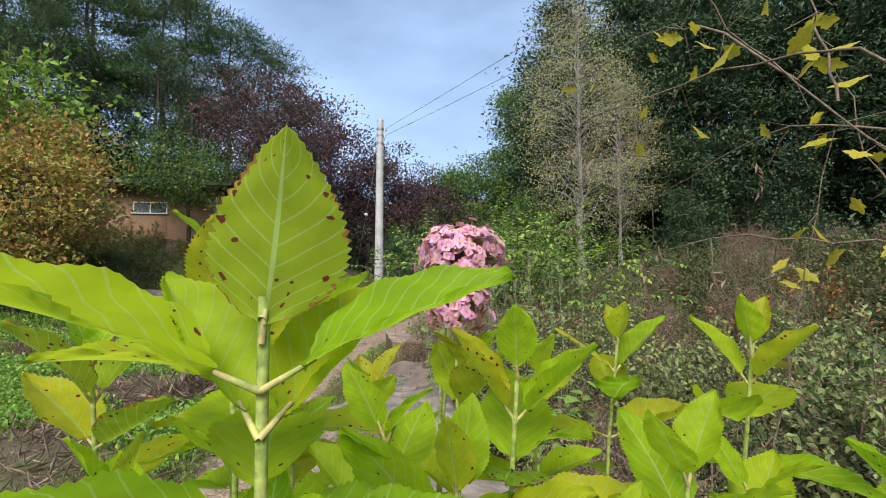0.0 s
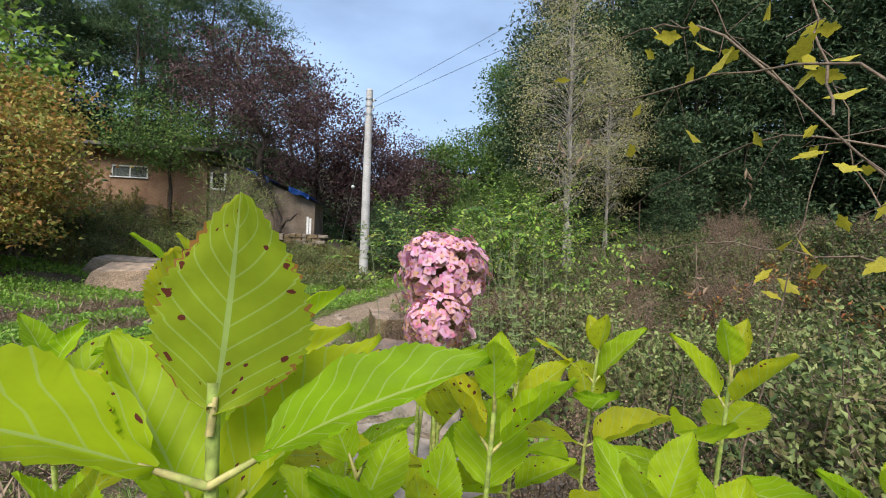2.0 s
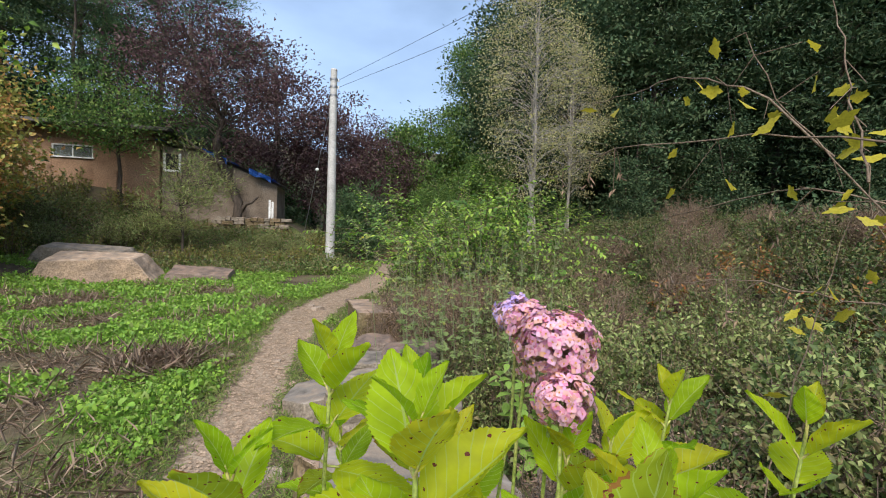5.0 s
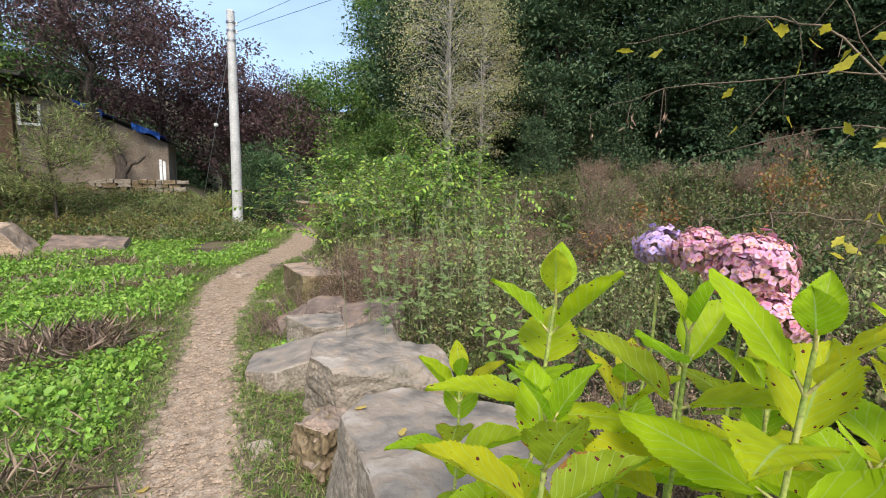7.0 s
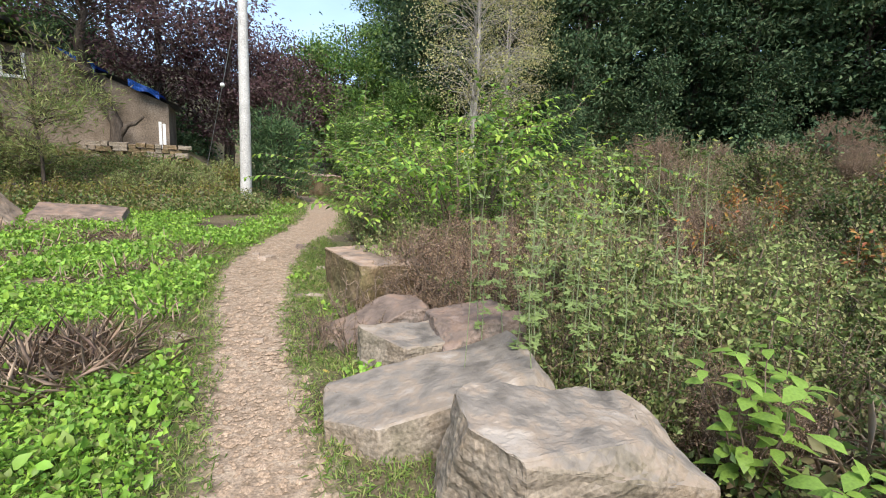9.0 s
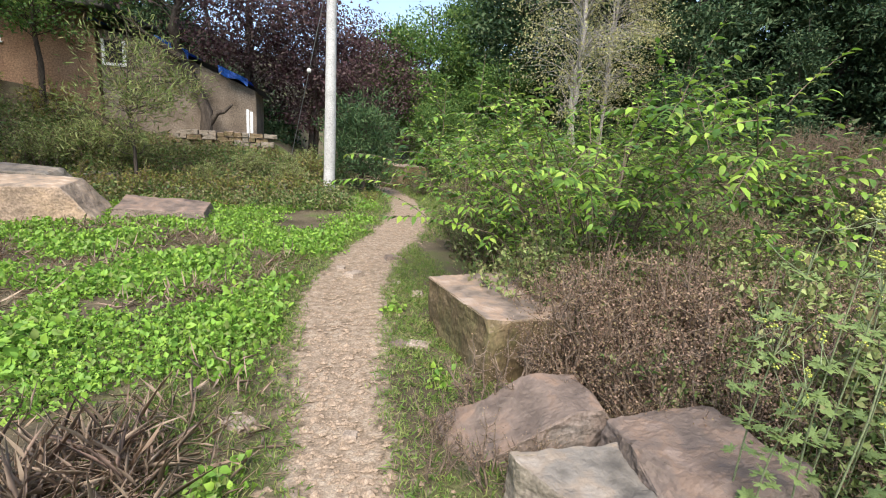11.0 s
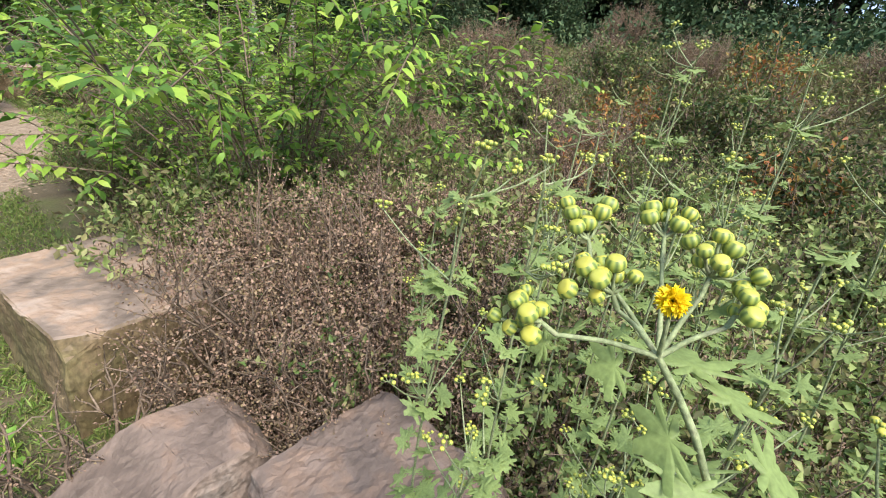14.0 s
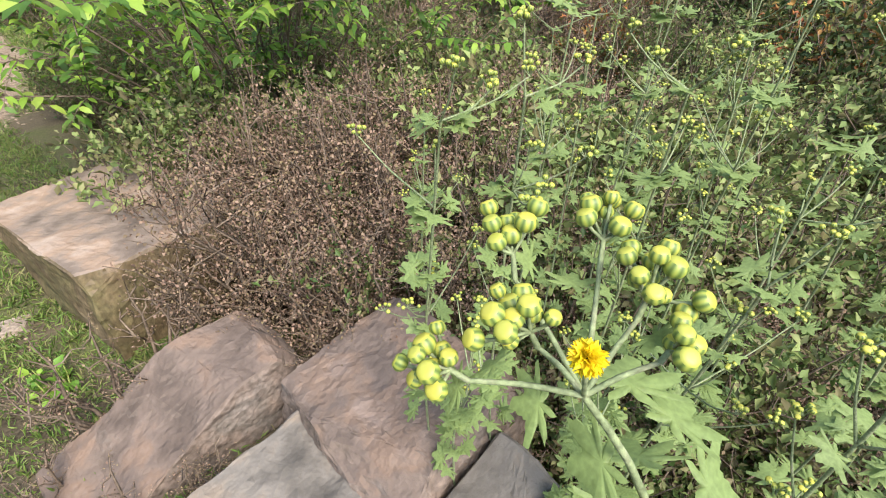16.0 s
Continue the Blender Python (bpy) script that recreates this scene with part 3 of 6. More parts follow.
# ---- trees ----
def tree(name, at, height, crown, clumps, per, leaf, wood, leafmat, seed, label, category="tree", group="", base=0.35, lean=(0, 0), trunk_r=0.14, stems=1, spread=0.42, flat=1.0, needle=False, conic=0.0, updir=0.3, twigs=True, crook=0.012):
    """A tapered trunk with limbs and a crown of leafy sprays on its twigs. crown: radii (across, up). leaf: (length, width)."""
    g = np.random.default_rng(seed)
    ob = tagged(new(name), label, category, group)
    wood_chunks, leaf_chunks = [], []
    top = np.array((lean[0], lean[1], height))
    trunks = []
    for s in range(stems):
        e = top * (1 - 0.12 * s) + np.array((*(g.normal(0, 0.25 * (s > 0), 2) * height * 0.15), 0))
        b0 = np.array((g.normal(0, 0.12) * (s > 0), g.normal(0, 0.12) * (s > 0), -0.2))
        p = bend(b0, e, 8, wob=height * crook, g=g)
        trunks.append(p)
        wood_chunks.append(tube(p, np.linspace(trunk_r * (1 - 0.25 * s / stems), trunk_r * 0.12, 8), 8))
    zc = height * (base + 1) / 2
    for c in range(clumps):
        d = anywhere(1, 0, g)[0]
        rad = g.uniform(0.25, 1.0) ** 0.5
        q = d * rad
        h01 = (q[2] + 1) / 2
        w = 1 - conic * h01
        cen = np.array((q[0] * crown[0] * w + lean[0] * h01, q[1] * crown[0] * w + lean[1] * h01, zc + q[2] * crown[1]))
        tr = trunks[c % stems]
        zt = np.clip(cen[2] - g.uniform(0.15, 0.5) * np.hypot(cen[0], cen[1]), height * base * 0.7, height * 0.96)
        start = np.array([np.interp(zt, tr[:, 2], tr[:, i]) for i in range(3)])
        lp = bend(start, cen, 5, sag=0.04 * height * (0 if needle else 1), wob=height * 0.01, g=g)
        r0 = trunk_r * 0.22 * (1.1 - zt / height)
        if twigs:
            wood_chunks.append(tube(lp, np.linspace(max(r0, 0.012), 0.005, 5), 4))
        sc = spread * g.uniform(0.6, 1.3)
        P = cen + g.normal(0, 1, (per, 3)) * np.array((sc, sc, sc * 0.55 * flat))
        tw = cen * 0.5 + lp[3] * 0.5
        D = unit(unit(P - tw) * 0.7 + anywhere(per, updir, g))
        N = anywhere(per, 1.2, g)
        L = leaf[0] * g.uniform(0.6, 1.25, per)
        leaf_chunks.append(leaves(P, D, N, L, L * leaf[1] / leaf[0]))
        if twigs:
            for k in range(3):
                wood_chunks.append(tube(bend(lp[2 + k % 3], P[k], 3, g=g), [0.006, 0.005, 0.003], 3))
    part_mesh("trunk", mesh_of("trunk", *merged(wood_chunks), [wood], True), ob)
    part_mesh("crown", mesh_of("crown", *merged(leaf_chunks), [leafmat]), ob)
    ob.location = (at[0], at[1], lie1(*at[:2]) if len(at) < 3 else at[2])
    return ob


def again(ob, x, y, turn=0.0, k=1.0, z=None):
    return copy_thing(ob, pose(x, y, (lie1(x, y) if z is None else z), 0, 0, turn) @ Matrix.Scale(k, 4))


# purple-leaved trees
p1 = tree("purple_leaf_tree", (-3.35, 19.4), 7.8, (3.0, 2.5), 100, 115, (0.13, 0.07), M_bark, L_purple, 5, "purple-leaved plum tree with a bent dark trunk before the house", group="purple trees", base=0.4, lean=(-1.7, 0), trunk_r=0.19, crook=0.035, spread=0.45)
part_mesh("limb", mesh_of("limb", *tube(bend((-0.05, 0, 0.4), (0.8, -0.12, 1.05), 7, wob=0.04), np.linspace(0.12, 0.03, 7), 8), [M_bark], True), p1)
part_mesh("limb", mesh_of("limb", *tube(bend((-0.5, 0, 2.2), (-1.9, -0.3, 3.1), 7, wob=0.05), np.linspace(0.1, 0.025, 7), 8), [M_bark], True), p1)
p2 = tree("purple_leaf_tree", (0.0, 27), 8.5, (2.7, 3.7), 80, 125, (0.17, 0.09), M_bark, L_purple, 6, "dark purple-leaved tree behind the concrete pole", group="purple trees", base=0.15, trunk_r=0.16, stems=2, spread=0.5)
again(p2, 3.2, 28.5, 100, 0.92)
again(p2, -2.6, 25.5, 200, 1.0)
again(p2, 1.6, 31, 40, 1.0)
# green trees closing the valley
g1 = tree("broadleaf_tree", (6.2, 30), 9.0, (3.0, 4.0), 90, 170, (0.2, 0.11), M_bark, L_green, 9, "green broadleaf tree at the end of the path", group="broadleaf trees", base=0.12, trunk_r=0.18, spread=0.55)
again(g1, 9.4, 31.5, 80, 0.85)
again(g1, 4.6, 37, 150, 0.9)
again(g1, 8.8, 26, 220, 0.6)
again(g1, 5.8, 25.5, 20, 0.45)
again(g1, 13, 40, 20, 1.1)
# spreading dark conifer behind the pole
tree("juniper", (1.25, 18.6), 3.3, (1.35, 1.7), 60, 150, (0.16, 0.03), M_bark, L_pine, 12, "dense dark green juniper beside the pole", base=0.03, trunk_r=0.09, spread=0.26, conic=0.55, needle=True, updir=0.8)
# pale sparse tree
b1 = tree("pale_bark_tree", (8.0, 17.6), 12.5, (3.3, 5.2), 200, 58, (0.085, 0.05), M_birch, L_birch, 15, "slender pale-barked tree with sparse yellowing leaves", base=0.14, trunk_r=0.1, stems=2, spread=0.4, conic=0.55, crook=0.006)
again(b1, 11.3, 20.5, 130, 0.78)
# young forest of the right-hand slope
f1 = tree("forest_tree", (13, 24), 13, (3.4, 6.0), 110, 150, (0.26, 0.13), M_bark, L_dark, 18, "tall dark green tree at the wood's edge", group="forest trees", base=0.08, trunk_r=0.2, spread=0.75, flat=0.7)
f2 = tree("forest_tree", (17, 22), 15, (3.2, 7.0), 110, 150, (0.3, 0.1), M_bark, L_dark, 19, "tall dark conifer-like tree at the wood's edge", group="forest trees", base=0.05, trunk_r=0.2, spread=0.7, flat=0.5, conic=0.5)
f3 = tree("forest_tree", (14.2, 19.5), 6.4, (1.7, 2.9), 46, 110, (0.19, 0.1), M_bark, L_dark, 20, "young green tree at the wood's edge", group="forest trees", base=0.05, trunk_r=0.07, spread=0.42, conic=0.65)
for i, (x, y, k) in enumerate([(11, 27, 1.0), (15.5, 27.5, 1.15), (20, 25, 1.1), (22, 19, 1.0), (25, 15.5, 1.05), (27, 11, 1.0), (24, 21, 1.2), (28, 16, 1.25), (19, 30, 1.2), (13, 32, 1.1), (30, 8, 1.1), (31, 20, 1.3), (26, 26, 1.3), (33, 12, 1.3), (29, 3, 1.0), (27, -2, 1.1), (30, -7, 1.1), (26, -11, 1.0), (33, -1, 1.3), (24.5, -17, 1.1), (31, -14, 1.2), (35, 5, 1.3), (23.5, 12.5, 0.85), (24, 8.5, 0.9), (25.5, 5, 0.9), (21.5, 16, 0.8)]):
    again((f1, f2)[i % 2], x, y, 47 * i, k)
for i, (x, y, k) in enumerate([(11.6, 22.3, 0.8), (17.5, 17.5, 0.8), (20.5, 14.2, 0.7), (22.5, 10.5, 0.75), (12.8, 18.2, 0.55), (24, 7, 0.7), (22, 3, 0.75), (21.5, -2, 0.7), (23.5, -6.5, 0.8), (20.5, -10, 0.8)]):
    again(f3, x, y, 71 * i, k)
# pines on the left-hand hill
n1 = tree("pine_tree", (-9.5, 30), 11, (2.9, 4.0), 50, 170, (0.32, 0.04), M_bark, L_pine, 23, "tall pine on the hill behind the house", group="pines", base=0.32, trunk_r=0.2, spread=0.5, flat=0.45, needle=True, updir=0.8)
for i, (x, y, k) in enumerate([(-12.5, 28, 1.1), (-16, 27, 1.15), (-13.5, 33, 1.2), (-19.5, 26, 1.1), (-8, 34, 0.95), (-18, 31, 1.2), (-22, 23, 1.1), (-23, 29, 1.3), (-6, 37, 0.75), (-24, 18, 1.0), (-11, 24.5, 0.75), (-15, 22.5, 0.8)]):
    again(n1, x, y, 63 * i, k)
for i, (x, y, k) in enumerate([(-10, 26.5, 0.5), (-14, 25, 0.6), (-18.5, 22.5, 0.6), (-21, 20, 0.6), (-6, 26, 0.45), (-19, 17.5, 0.5), (-26, 14, 0.9)]):
    again(f1, x, y, 50 * i, k)
# autumn trees before the house
a1 = tree("autumn_tree", (-8.5, 13.3), 4.9, (1.75, 2.1), 80, 120, (0.13, 0.08), M_twig, L_autumn, 27, "slender tree with orange and yellowing leaves", group="autumn trees", base=0.12, trunk_r=0.07, stems=3, spread=0.42)
again(a1, -12.2, 16.6, 120, 0.8)
again(a1, -11, 14.5, 220, 1.2)
again(a1, -10.6, 10.6, 20, 1.1)
again(a1, -7.7, 11.5, 75, 0.85)
again(a1, -12.6, 12.5, 300, 1.3)
tree("broadleaf_tree", (-7.2, 19.0), 4.6, (2.3, 1.3), 60, 110, (0.12, 0.07), M_bark, L_green, 30, "leafy tree overhanging the house roof", base=0.45, trunk_r=0.09, spread=0.42)
tree("broadleaf_tree", (-9.7, 13.7), 6.6, (2.0, 2.4), 50, 50, (0.2, 0.14), M_twig, L_bright, 28, "tree with large pale green leaves", base=0.2, trunk_r=0.09, spread=0.5)
tree("pine_sapling", (-4.25, 16.0), 3.6, (1.2, 1.5), 40, 90, (0.17, 0.022), M_bark, L_sage, 29, "young pine on the bank before the house", category="sapling", base=0.2, trunk_r=0.05, spread=0.3, needle=True, updir=0.8)


# ---- shrubs and weeds ----
def shrub(name, at, height, radius, stems, leaf, per, wood, leafmat, seed, label, category="shrub", group="", detail=0, lean=0.5, jitter=0.05, low=0.1, side=0):
    """Many stems from one root, leafy along their length."""
    g = np.random.default_rng(seed)
    ob = tagged(new(name), label, category, group)
    wood_chunks, leaf_chunks = [], []

    def clothe(p, n, k=1.0):
        s = g.uniform(low, 1, n)
        u = np.linspace(0, 1, len(p))
        P = np.stack([np.interp(s, u, p[:, i]) for i in range(3)], 1) + g.normal(0, jitter * k, (n, 3))
        ax = unit(np.stack([np.interp(s, u, np.gradient(p[:, i])) for i in range(3)], 1))
        D = unit(ax * 0.4 + anywhere(n, 0.1, g))
        L = leaf[0] * g.uniform(0.55, 1.2, n)
        leaf_chunks.append(leaves(P, D, anywhere(n, 1.5, g), L, L * leaf[1] / leaf[0], detail))

    for s in range(stems):
        a = g.uniform(0, 2 * np.pi)
        d = g.uniform(0.15, 1) ** 0.7 * radius
        h = height * g.uniform(0.65, 1.05) * (1 - 0.35 * (d / radius) ** 2)
        foot = np.array((math.cos(a) * d * (1 - lean), math.sin(a) * d * (1 - lean), -0.1))
        p = bend(foot, (math.cos(a) * d, math.sin(a) * d, h), 6, sag=0.05 * height, wob=0.03 * height, g=g)
        wood_chunks.append(tube(p, np.linspace(0.008 + 0.006 * height, 0.002, 6), 4))
        clothe(p, per)
        for k in range(side):
            i = g.integers(2, 5)
            q = p[i] + unit(anywhere(1, 0.7, g)[0]) * height * g.uniform(0.14, 0.3)
            tq = bend(p[i], q, 4, wob=0.02 * height, g=g)
            wood_chunks.append(tube(tq, np.linspace(0.005, 0.0015, 4), 3))
            clothe(tq, max(3, per // 3), 0.7)
    part_mesh("woody_growth", mesh_of("woody_growth", *merged(wood_chunks), [wood], True), ob)["kind"] = "stuff"
    part_mesh("foliage", mesh_of("foliage", *merged(leaf_chunks), [leafmat]), ob)["kind"] = "stuff"
    ob.location = (at[0], at[1], lie1(*at) if len(at) < 3 else at[2])
    return ob


# tall leafy shrub behind the boulders
def arching_shrub(at, height, radius, stems, leaf, seed, label, group="", side=9):
    """Stems that rise and arch outwards, with twigs that carry two ranks of drooping leaves."""
    g = np.random.default_rng(seed)
    ob = tagged(new("leafy_shrub"), label, "shrub", group)
    wood_chunks, leaf_chunks = [], []

    def ranks(p, step, k):
        u = np.concatenate([[0], np.cumsum(np.linalg.norm(np.diff(p, axis=0), axis=1))])
        n = max(3, int(u[-1] * 0.85 / step))
        s = np.linspace(u[-1] * 0.15, u[-1], n)
        P = np.stack([np.interp(s, u, p[:, i]) for i in range(3)], 1)
        ax = unit(np.stack([np.interp(s, u, np.gradient(p[:, i])) for i in range(3)], 1))
        out = unit(np.cross(ax, np.array((0.0, 0.0, 1.0))) + 1e-4) * np.where(np.arange(n) % 2, 1, -1)[:, None]
        D = unit(out + ax * 0.75 + g.normal(0, 0.22, (n, 3)) - np.array((0, 0, 0.28)))
        N = unit(np.cross(D, np.cross(np.array((0.0, 0.0, 1.0)), D)) + g.normal(0, 0.25, (n, 3)))
        L = leaf[0] * k * g.uniform(0.7, 1.15, n) * np.where(s > u[-1] * 0.9, 0.75, 1)
        leaf_chunks.append(leaves(P, D, N, L, L * leaf[1] / leaf[0], 1, 0.16, 0.22))

    for s in range(stems):
        a = g.uniform(0, 2 * np.pi)
        d = radius * g.uniform(0.2, 1.0) ** 0.6
        h = height * g.uniform(0.6, 1.05) * (1 - 0.3 * (d / radius) ** 2)
        foot = np.array((math.cos(a) * d * 0.2, math.sin(a) * d * 0.2, -0.1))
        v = np.linspace(0, 1, 8)[:, None]
        p = foot + v ** 1.6 * np.array((math.cos(a) * d, math.sin(a) * d, 0)) + np.sin(v * 1.75) / math.sin(1.75) * np.array((0, 0, h))
        p[1:] += g.normal(0, 0.025, (7, 3))
        wood_chunks.append(tube(p, np.linspace(0.012, 0.0025, 8), 5))
        ranks(p[4:], 0.035, 1.0)
        for k in range(side):
            i = g.integers(2, 8)
            w = unit(np.array((math.cos(a), math.sin(a), 0)) * 0.45 + anywhere(1, 0.75, g)[0])
            ln = g.uniform(0.3, 0.6) * height / 2.6
            v = np.linspace(0, 1, 5)[:, None]
            q = p[i] + v * w * ln + (v - v * v * 1.1) * np.array((0, 0, 0.22 * ln))
            wood_chunks.append(tube(q, np.linspace(0.005, 0.0014, 5), 4))
            ranks(q, 0.036, 0.9)
    part_mesh("woody_growth", mesh_of("woody_growth", *merged(wood_chunks), [M_twig], True), ob)["kind"] = "stuff"
    part_mesh("foliage", mesh_of("foliage", *merged(leaf_chunks), [L_bright]), ob)["kind"] = "stuff"
    ob.location = (at[0], at[1], lie1(*at))
    return ob


arching_shrub((2.65, 8.0), 2.75, 2.1, 54, (0.112, 0.05), 31, "bushy shrub with bright yellow-green leaves and arching twigs", side=12)
c1 = arching_shrub((2.9, 9.8), 2.5, 1.3, 18, (0.115, 0.05), 32, "tall upright shrub with bright yellow-green leaves", "leafy shrubs", 9)
for i, (x, y, k) in enumerate([(3.6, 13.0, 1.0), (5.2, 14.8, 1.05), (6.6, 16.5, 1.0), (4.4, 17.0, 0.9), (2.6, 12.2, 0.75), (7.9, 15.2, 0.9)]):
    again(c1, x, y, 77 * i, k)
# silvery weed bush beside the path's bend
w1 = shrub("weed_bush", (1.75, 7.3), 1.35, 0.8, 46, (0.045, 0.022), 70, M_twig, L_olive, 35, "dense twiggy bush with small olive leaves", group="weed bushes", jitter=0.035, side=3)
for i, (x, y, k) in enumerate([(2.1, 6.1, 0.9), (2.9, 7.4, 1.1), (3.9, 8.6, 1.15), (3.1, 5.4, 0.85), (4.6, 6.8, 1.0), (5.6, 9.6, 1.2), (4.2, 4.4, 0.9), (5.8, 5.4, 1.0), (2.6, 10.8, 0.9), (6.8, 7.6, 1.1), (4.6, 11.4, 1.1), (3.0, 3.6, 0.75), (6.5, 11.8, 1.1), (2.0, 10.2, 0.8), (1.85, 5.1, 0.75), (1.5, 4.3, 0.7), (1.75, 5.5, 0.85), (2.05, 4.7, 0.8), (2.3, 4.1, 0.75), (1.6, 4.05, 0.72), (1.95, 4.2, 0.8), (1.62, 4.5, 0.72), (2.15, 4.5, 0.85), (2.5, 4.6, 0.9)]):
    again(w1, x, y, 61 * i, k)
# grey-green thicket behind the boulders
m1 = shrub("weed_bush", (2.25, 4.95), 1.3, 0.75, 44, (0.06, 0.033), 66, M_twig, L_sage, 37, "dense bushy weeds with small grey-green leaves", group="grey-green weeds", jitter=0.04, side=3)
for i, (x, y, k) in enumerate([(2.6, 5.5, 1.1), (2.9, 5.0, 1.05), (2.5, 6.6, 1.05), (3.3, 6.2, 1.1), (3.6, 4.4, 1.0), (2.75, 4.1, 0.95), (3.9, 7.3, 1.1), (1.45, 7.0, 0.9), (1.9, 7.6, 1.0), (2.9, 2.0, 0.85), (3.8, 1.4, 0.9), (3.2, 0.2, 0.8), (4.4, 3.4, 1.0), (5.2, 2.0, 1.0), (5.0, 4.8, 1.0), (1.95, 4.5, 0.85), (1.6, 4.15, 0.75), (-0.9, 16.6, 0.6), (-1.9, 16.8, 0.6), (-2.8, 16.2, 0.55), (-6.2, 16.4, 0.9), (-7.5, 15.0, 0.8), (-8.5, 16.4, 0.9), (-0.4, 18.4, 0.8), (-9.8, 14.2, 0.9), (-11, 12.3, 1.0), (-5.6, 17.3, 0.8), (-4.6, 16.9, 0.7)]):
    again(m1, x, y, 53 * i, k)
# green undergrowth on the far field's edge
u1 = shrub("bramble", (3.6, 2.4), 1.0, 0.95, 34, (0.06, 0.035), 60, M_twig, L_thicket, 38, "tangled low green bramble with arching stems", group="brambles", jitter=0.05, lean=0.75, side=2)
for i, (x, y, k) in enumerate([(4.8, 2.6, 1.0), (6.2, 3.6, 1.1), (7.4, 5.4, 1.1), (7.6, 9.4, 1.2), (8.6, 7.2, 1.1), (8.4, 11.8, 1.1), (9.5, 9.6, 1.0), (7.2, 13.6, 1.0), (5.0, 0.6, 1.0), (6.8, 1.2, 1.1), (10.4, 12.6, 0.9), (9.4, 14.6, 0.9), (8.6, 3.0, 1.0), (10.4, 5.6, 1.0), (2.2, 2.4, 0.7), (1.9, 1.7, 0.6), (2.7, 1.3, 0.75), (4.0, 2.2, 0.9), (3.4, 4.2, 0.8), (5.4, 3.6, 1.0), (4.2, 5.6, 0.9), (6.6, 4.6, 1.1), (5.4, 7.2, 1.0), (6.2, 8.8, 1.1), (4.4, 9.6, 1.0), (7.0, 11.0, 1.1), (5.6, 12.6, 1.0), (6.2, 14.6, 1.0), (8.0, 2.0, 1.1), (7.2, -0.4, 1.1), (5.8, -0.8, 1.0),
                                  (3.4, 18.5, 0.9), (3.6, 23.5, 1.1), (0.6, 21.5, 1.1)]):
    again(u1, x, y, 83 * i, k)
# withered brown seed-head weeds
d1 = shrub("withered_weed", (1.55, 5.75), 1.15, 0.62, 60, (0.016, 0.011), 110, M_twig, L_brown, 41, "withered brown weeds with dense seed heads", group="withered weeds", jitter=0.03, side=5, low=0.25)
for i, (x, y, k) in enumerate([(1.45, 6.2, 1.15), (1.95, 5.7, 1.25), (2.35, 6.0, 1.3), (2.0, 6.4, 1.3), (1.5, 5.35, 0.85), (1.75, 1.1, 0.65), (2.4, 0.8, 0.75), (2.2, 5.2, 1.05), (1.75, 6.5, 1.1), (2.7, 6.3, 1.2), (3.2, 7.9, 1.1), (2.5, 4.4, 0.9), (3.7, 5.6, 1.2), (4.8, 7.8, 1.2), (6.0, 6.6, 1.2), (7.4, 8.2, 1.2), (5.4, 8.6, 1.2), (8.8, 9.9, 1.2), (6.9, 10.4, 1.1), (1.35, 1.7, 0.75), (9.3, 6.2, 0.9), (10.8, 8.4, 0.9), (11.8, 10.6, 0.9), (1.9, 3.3, 0.6), (1.9, 4.8, 0.95), (1.75, 4.35, 0.85), (2.0, 3.9, 0.8), (10.3, 3.6, 0.9), (12.2, 13.4, 0.9), (3.2, 1.5, 1.0), (18.5, 10.5, 1.6), (19.5, 11.5, 1.3)]):
    again(d1, x, y, 57 * i, k)
# thin reddish sprigs before the tall boulder
q1 = shrub("withered_weed", (0.46, 5.92), 0.5, 0.3, 8, (0.011, 0.008), 34, M_twig, L_brown, 42, "thin withered reddish sprigs with sparse seeds", group="withered sprigs", jitter=0.012, side=6, low=0.3, lean=0.8)
for i, (x, y, k) in enumerate([(0.28, 5.32, 0.8), (0.12, 5.75, 0.7), (0.66, 6.05, 1.0), (0.42, 5.2, 0.7), (0.95, 5.95, 1.1), (1.2, 4.45, 1.0), (1.1, 5.6, 1.1), (0.0, 5.45, 0.6)]):
    again(q1, x, y, 75 * i, k)
# red sumac patches
r1 = shrub("sumac", (5.6, 6.2), 1.25, 0.6, 14, (0.075, 0.035), 30, M_twig, L_red, 44, "small sumac with orange-red leaves", group="sumacs", jitter=0.03, side=2, low=0.4)
for i, (x, y, k) in enumerate([(5.9, 4.3, 1.0), (6.9, 6.4, 1.0), (4.3, 8.4, 0.9), (8.2, 5.0, 1.0)]):
    again(r1, x, y, 90 * i, k)
# yellow-green bush on the bank
y1 = shrub("weed_bush", (-0.75, 15.9), 0.8, 0.55, 26, (0.06, 0.04), 40, M_twig, L_yellowing, 46, "low bush with yellowing leaves on the bank", group="yellowing bushes", jitter=0.03)
for i, (x, y, k) in enumerate([(-1.5, 15.6, 0.9), (-2.3, 15.5, 1.0), (-3.2, 15.4, 1.0), (-4.0, 15.2, 1.1), (-5.0, 15.4, 1.0), (-6.5, 14.9, 1.2), (-0.3, 17.9, 1.2), (-7.6, 13.8, 1.2), (-9.0, 12.6, 1.3), (-8.2, 10.8, 1.1), (-9.6, 9.4, 1.2), (-10.5, 7.6, 1.2), (-7.0, 18.9, 1.4), (-8.6, 18.8, 1.5), (-9.9, 18.9, 1.5), (1.15, 15.9, 0.55), (-2.5, 18.5, 0.5), (-3.3, 18.6, 0.45), (-4.3, 18.4, 0.8), (-1.4, 18.3, 0.6)]):
    again(y1, x, y, 66 * i, k)


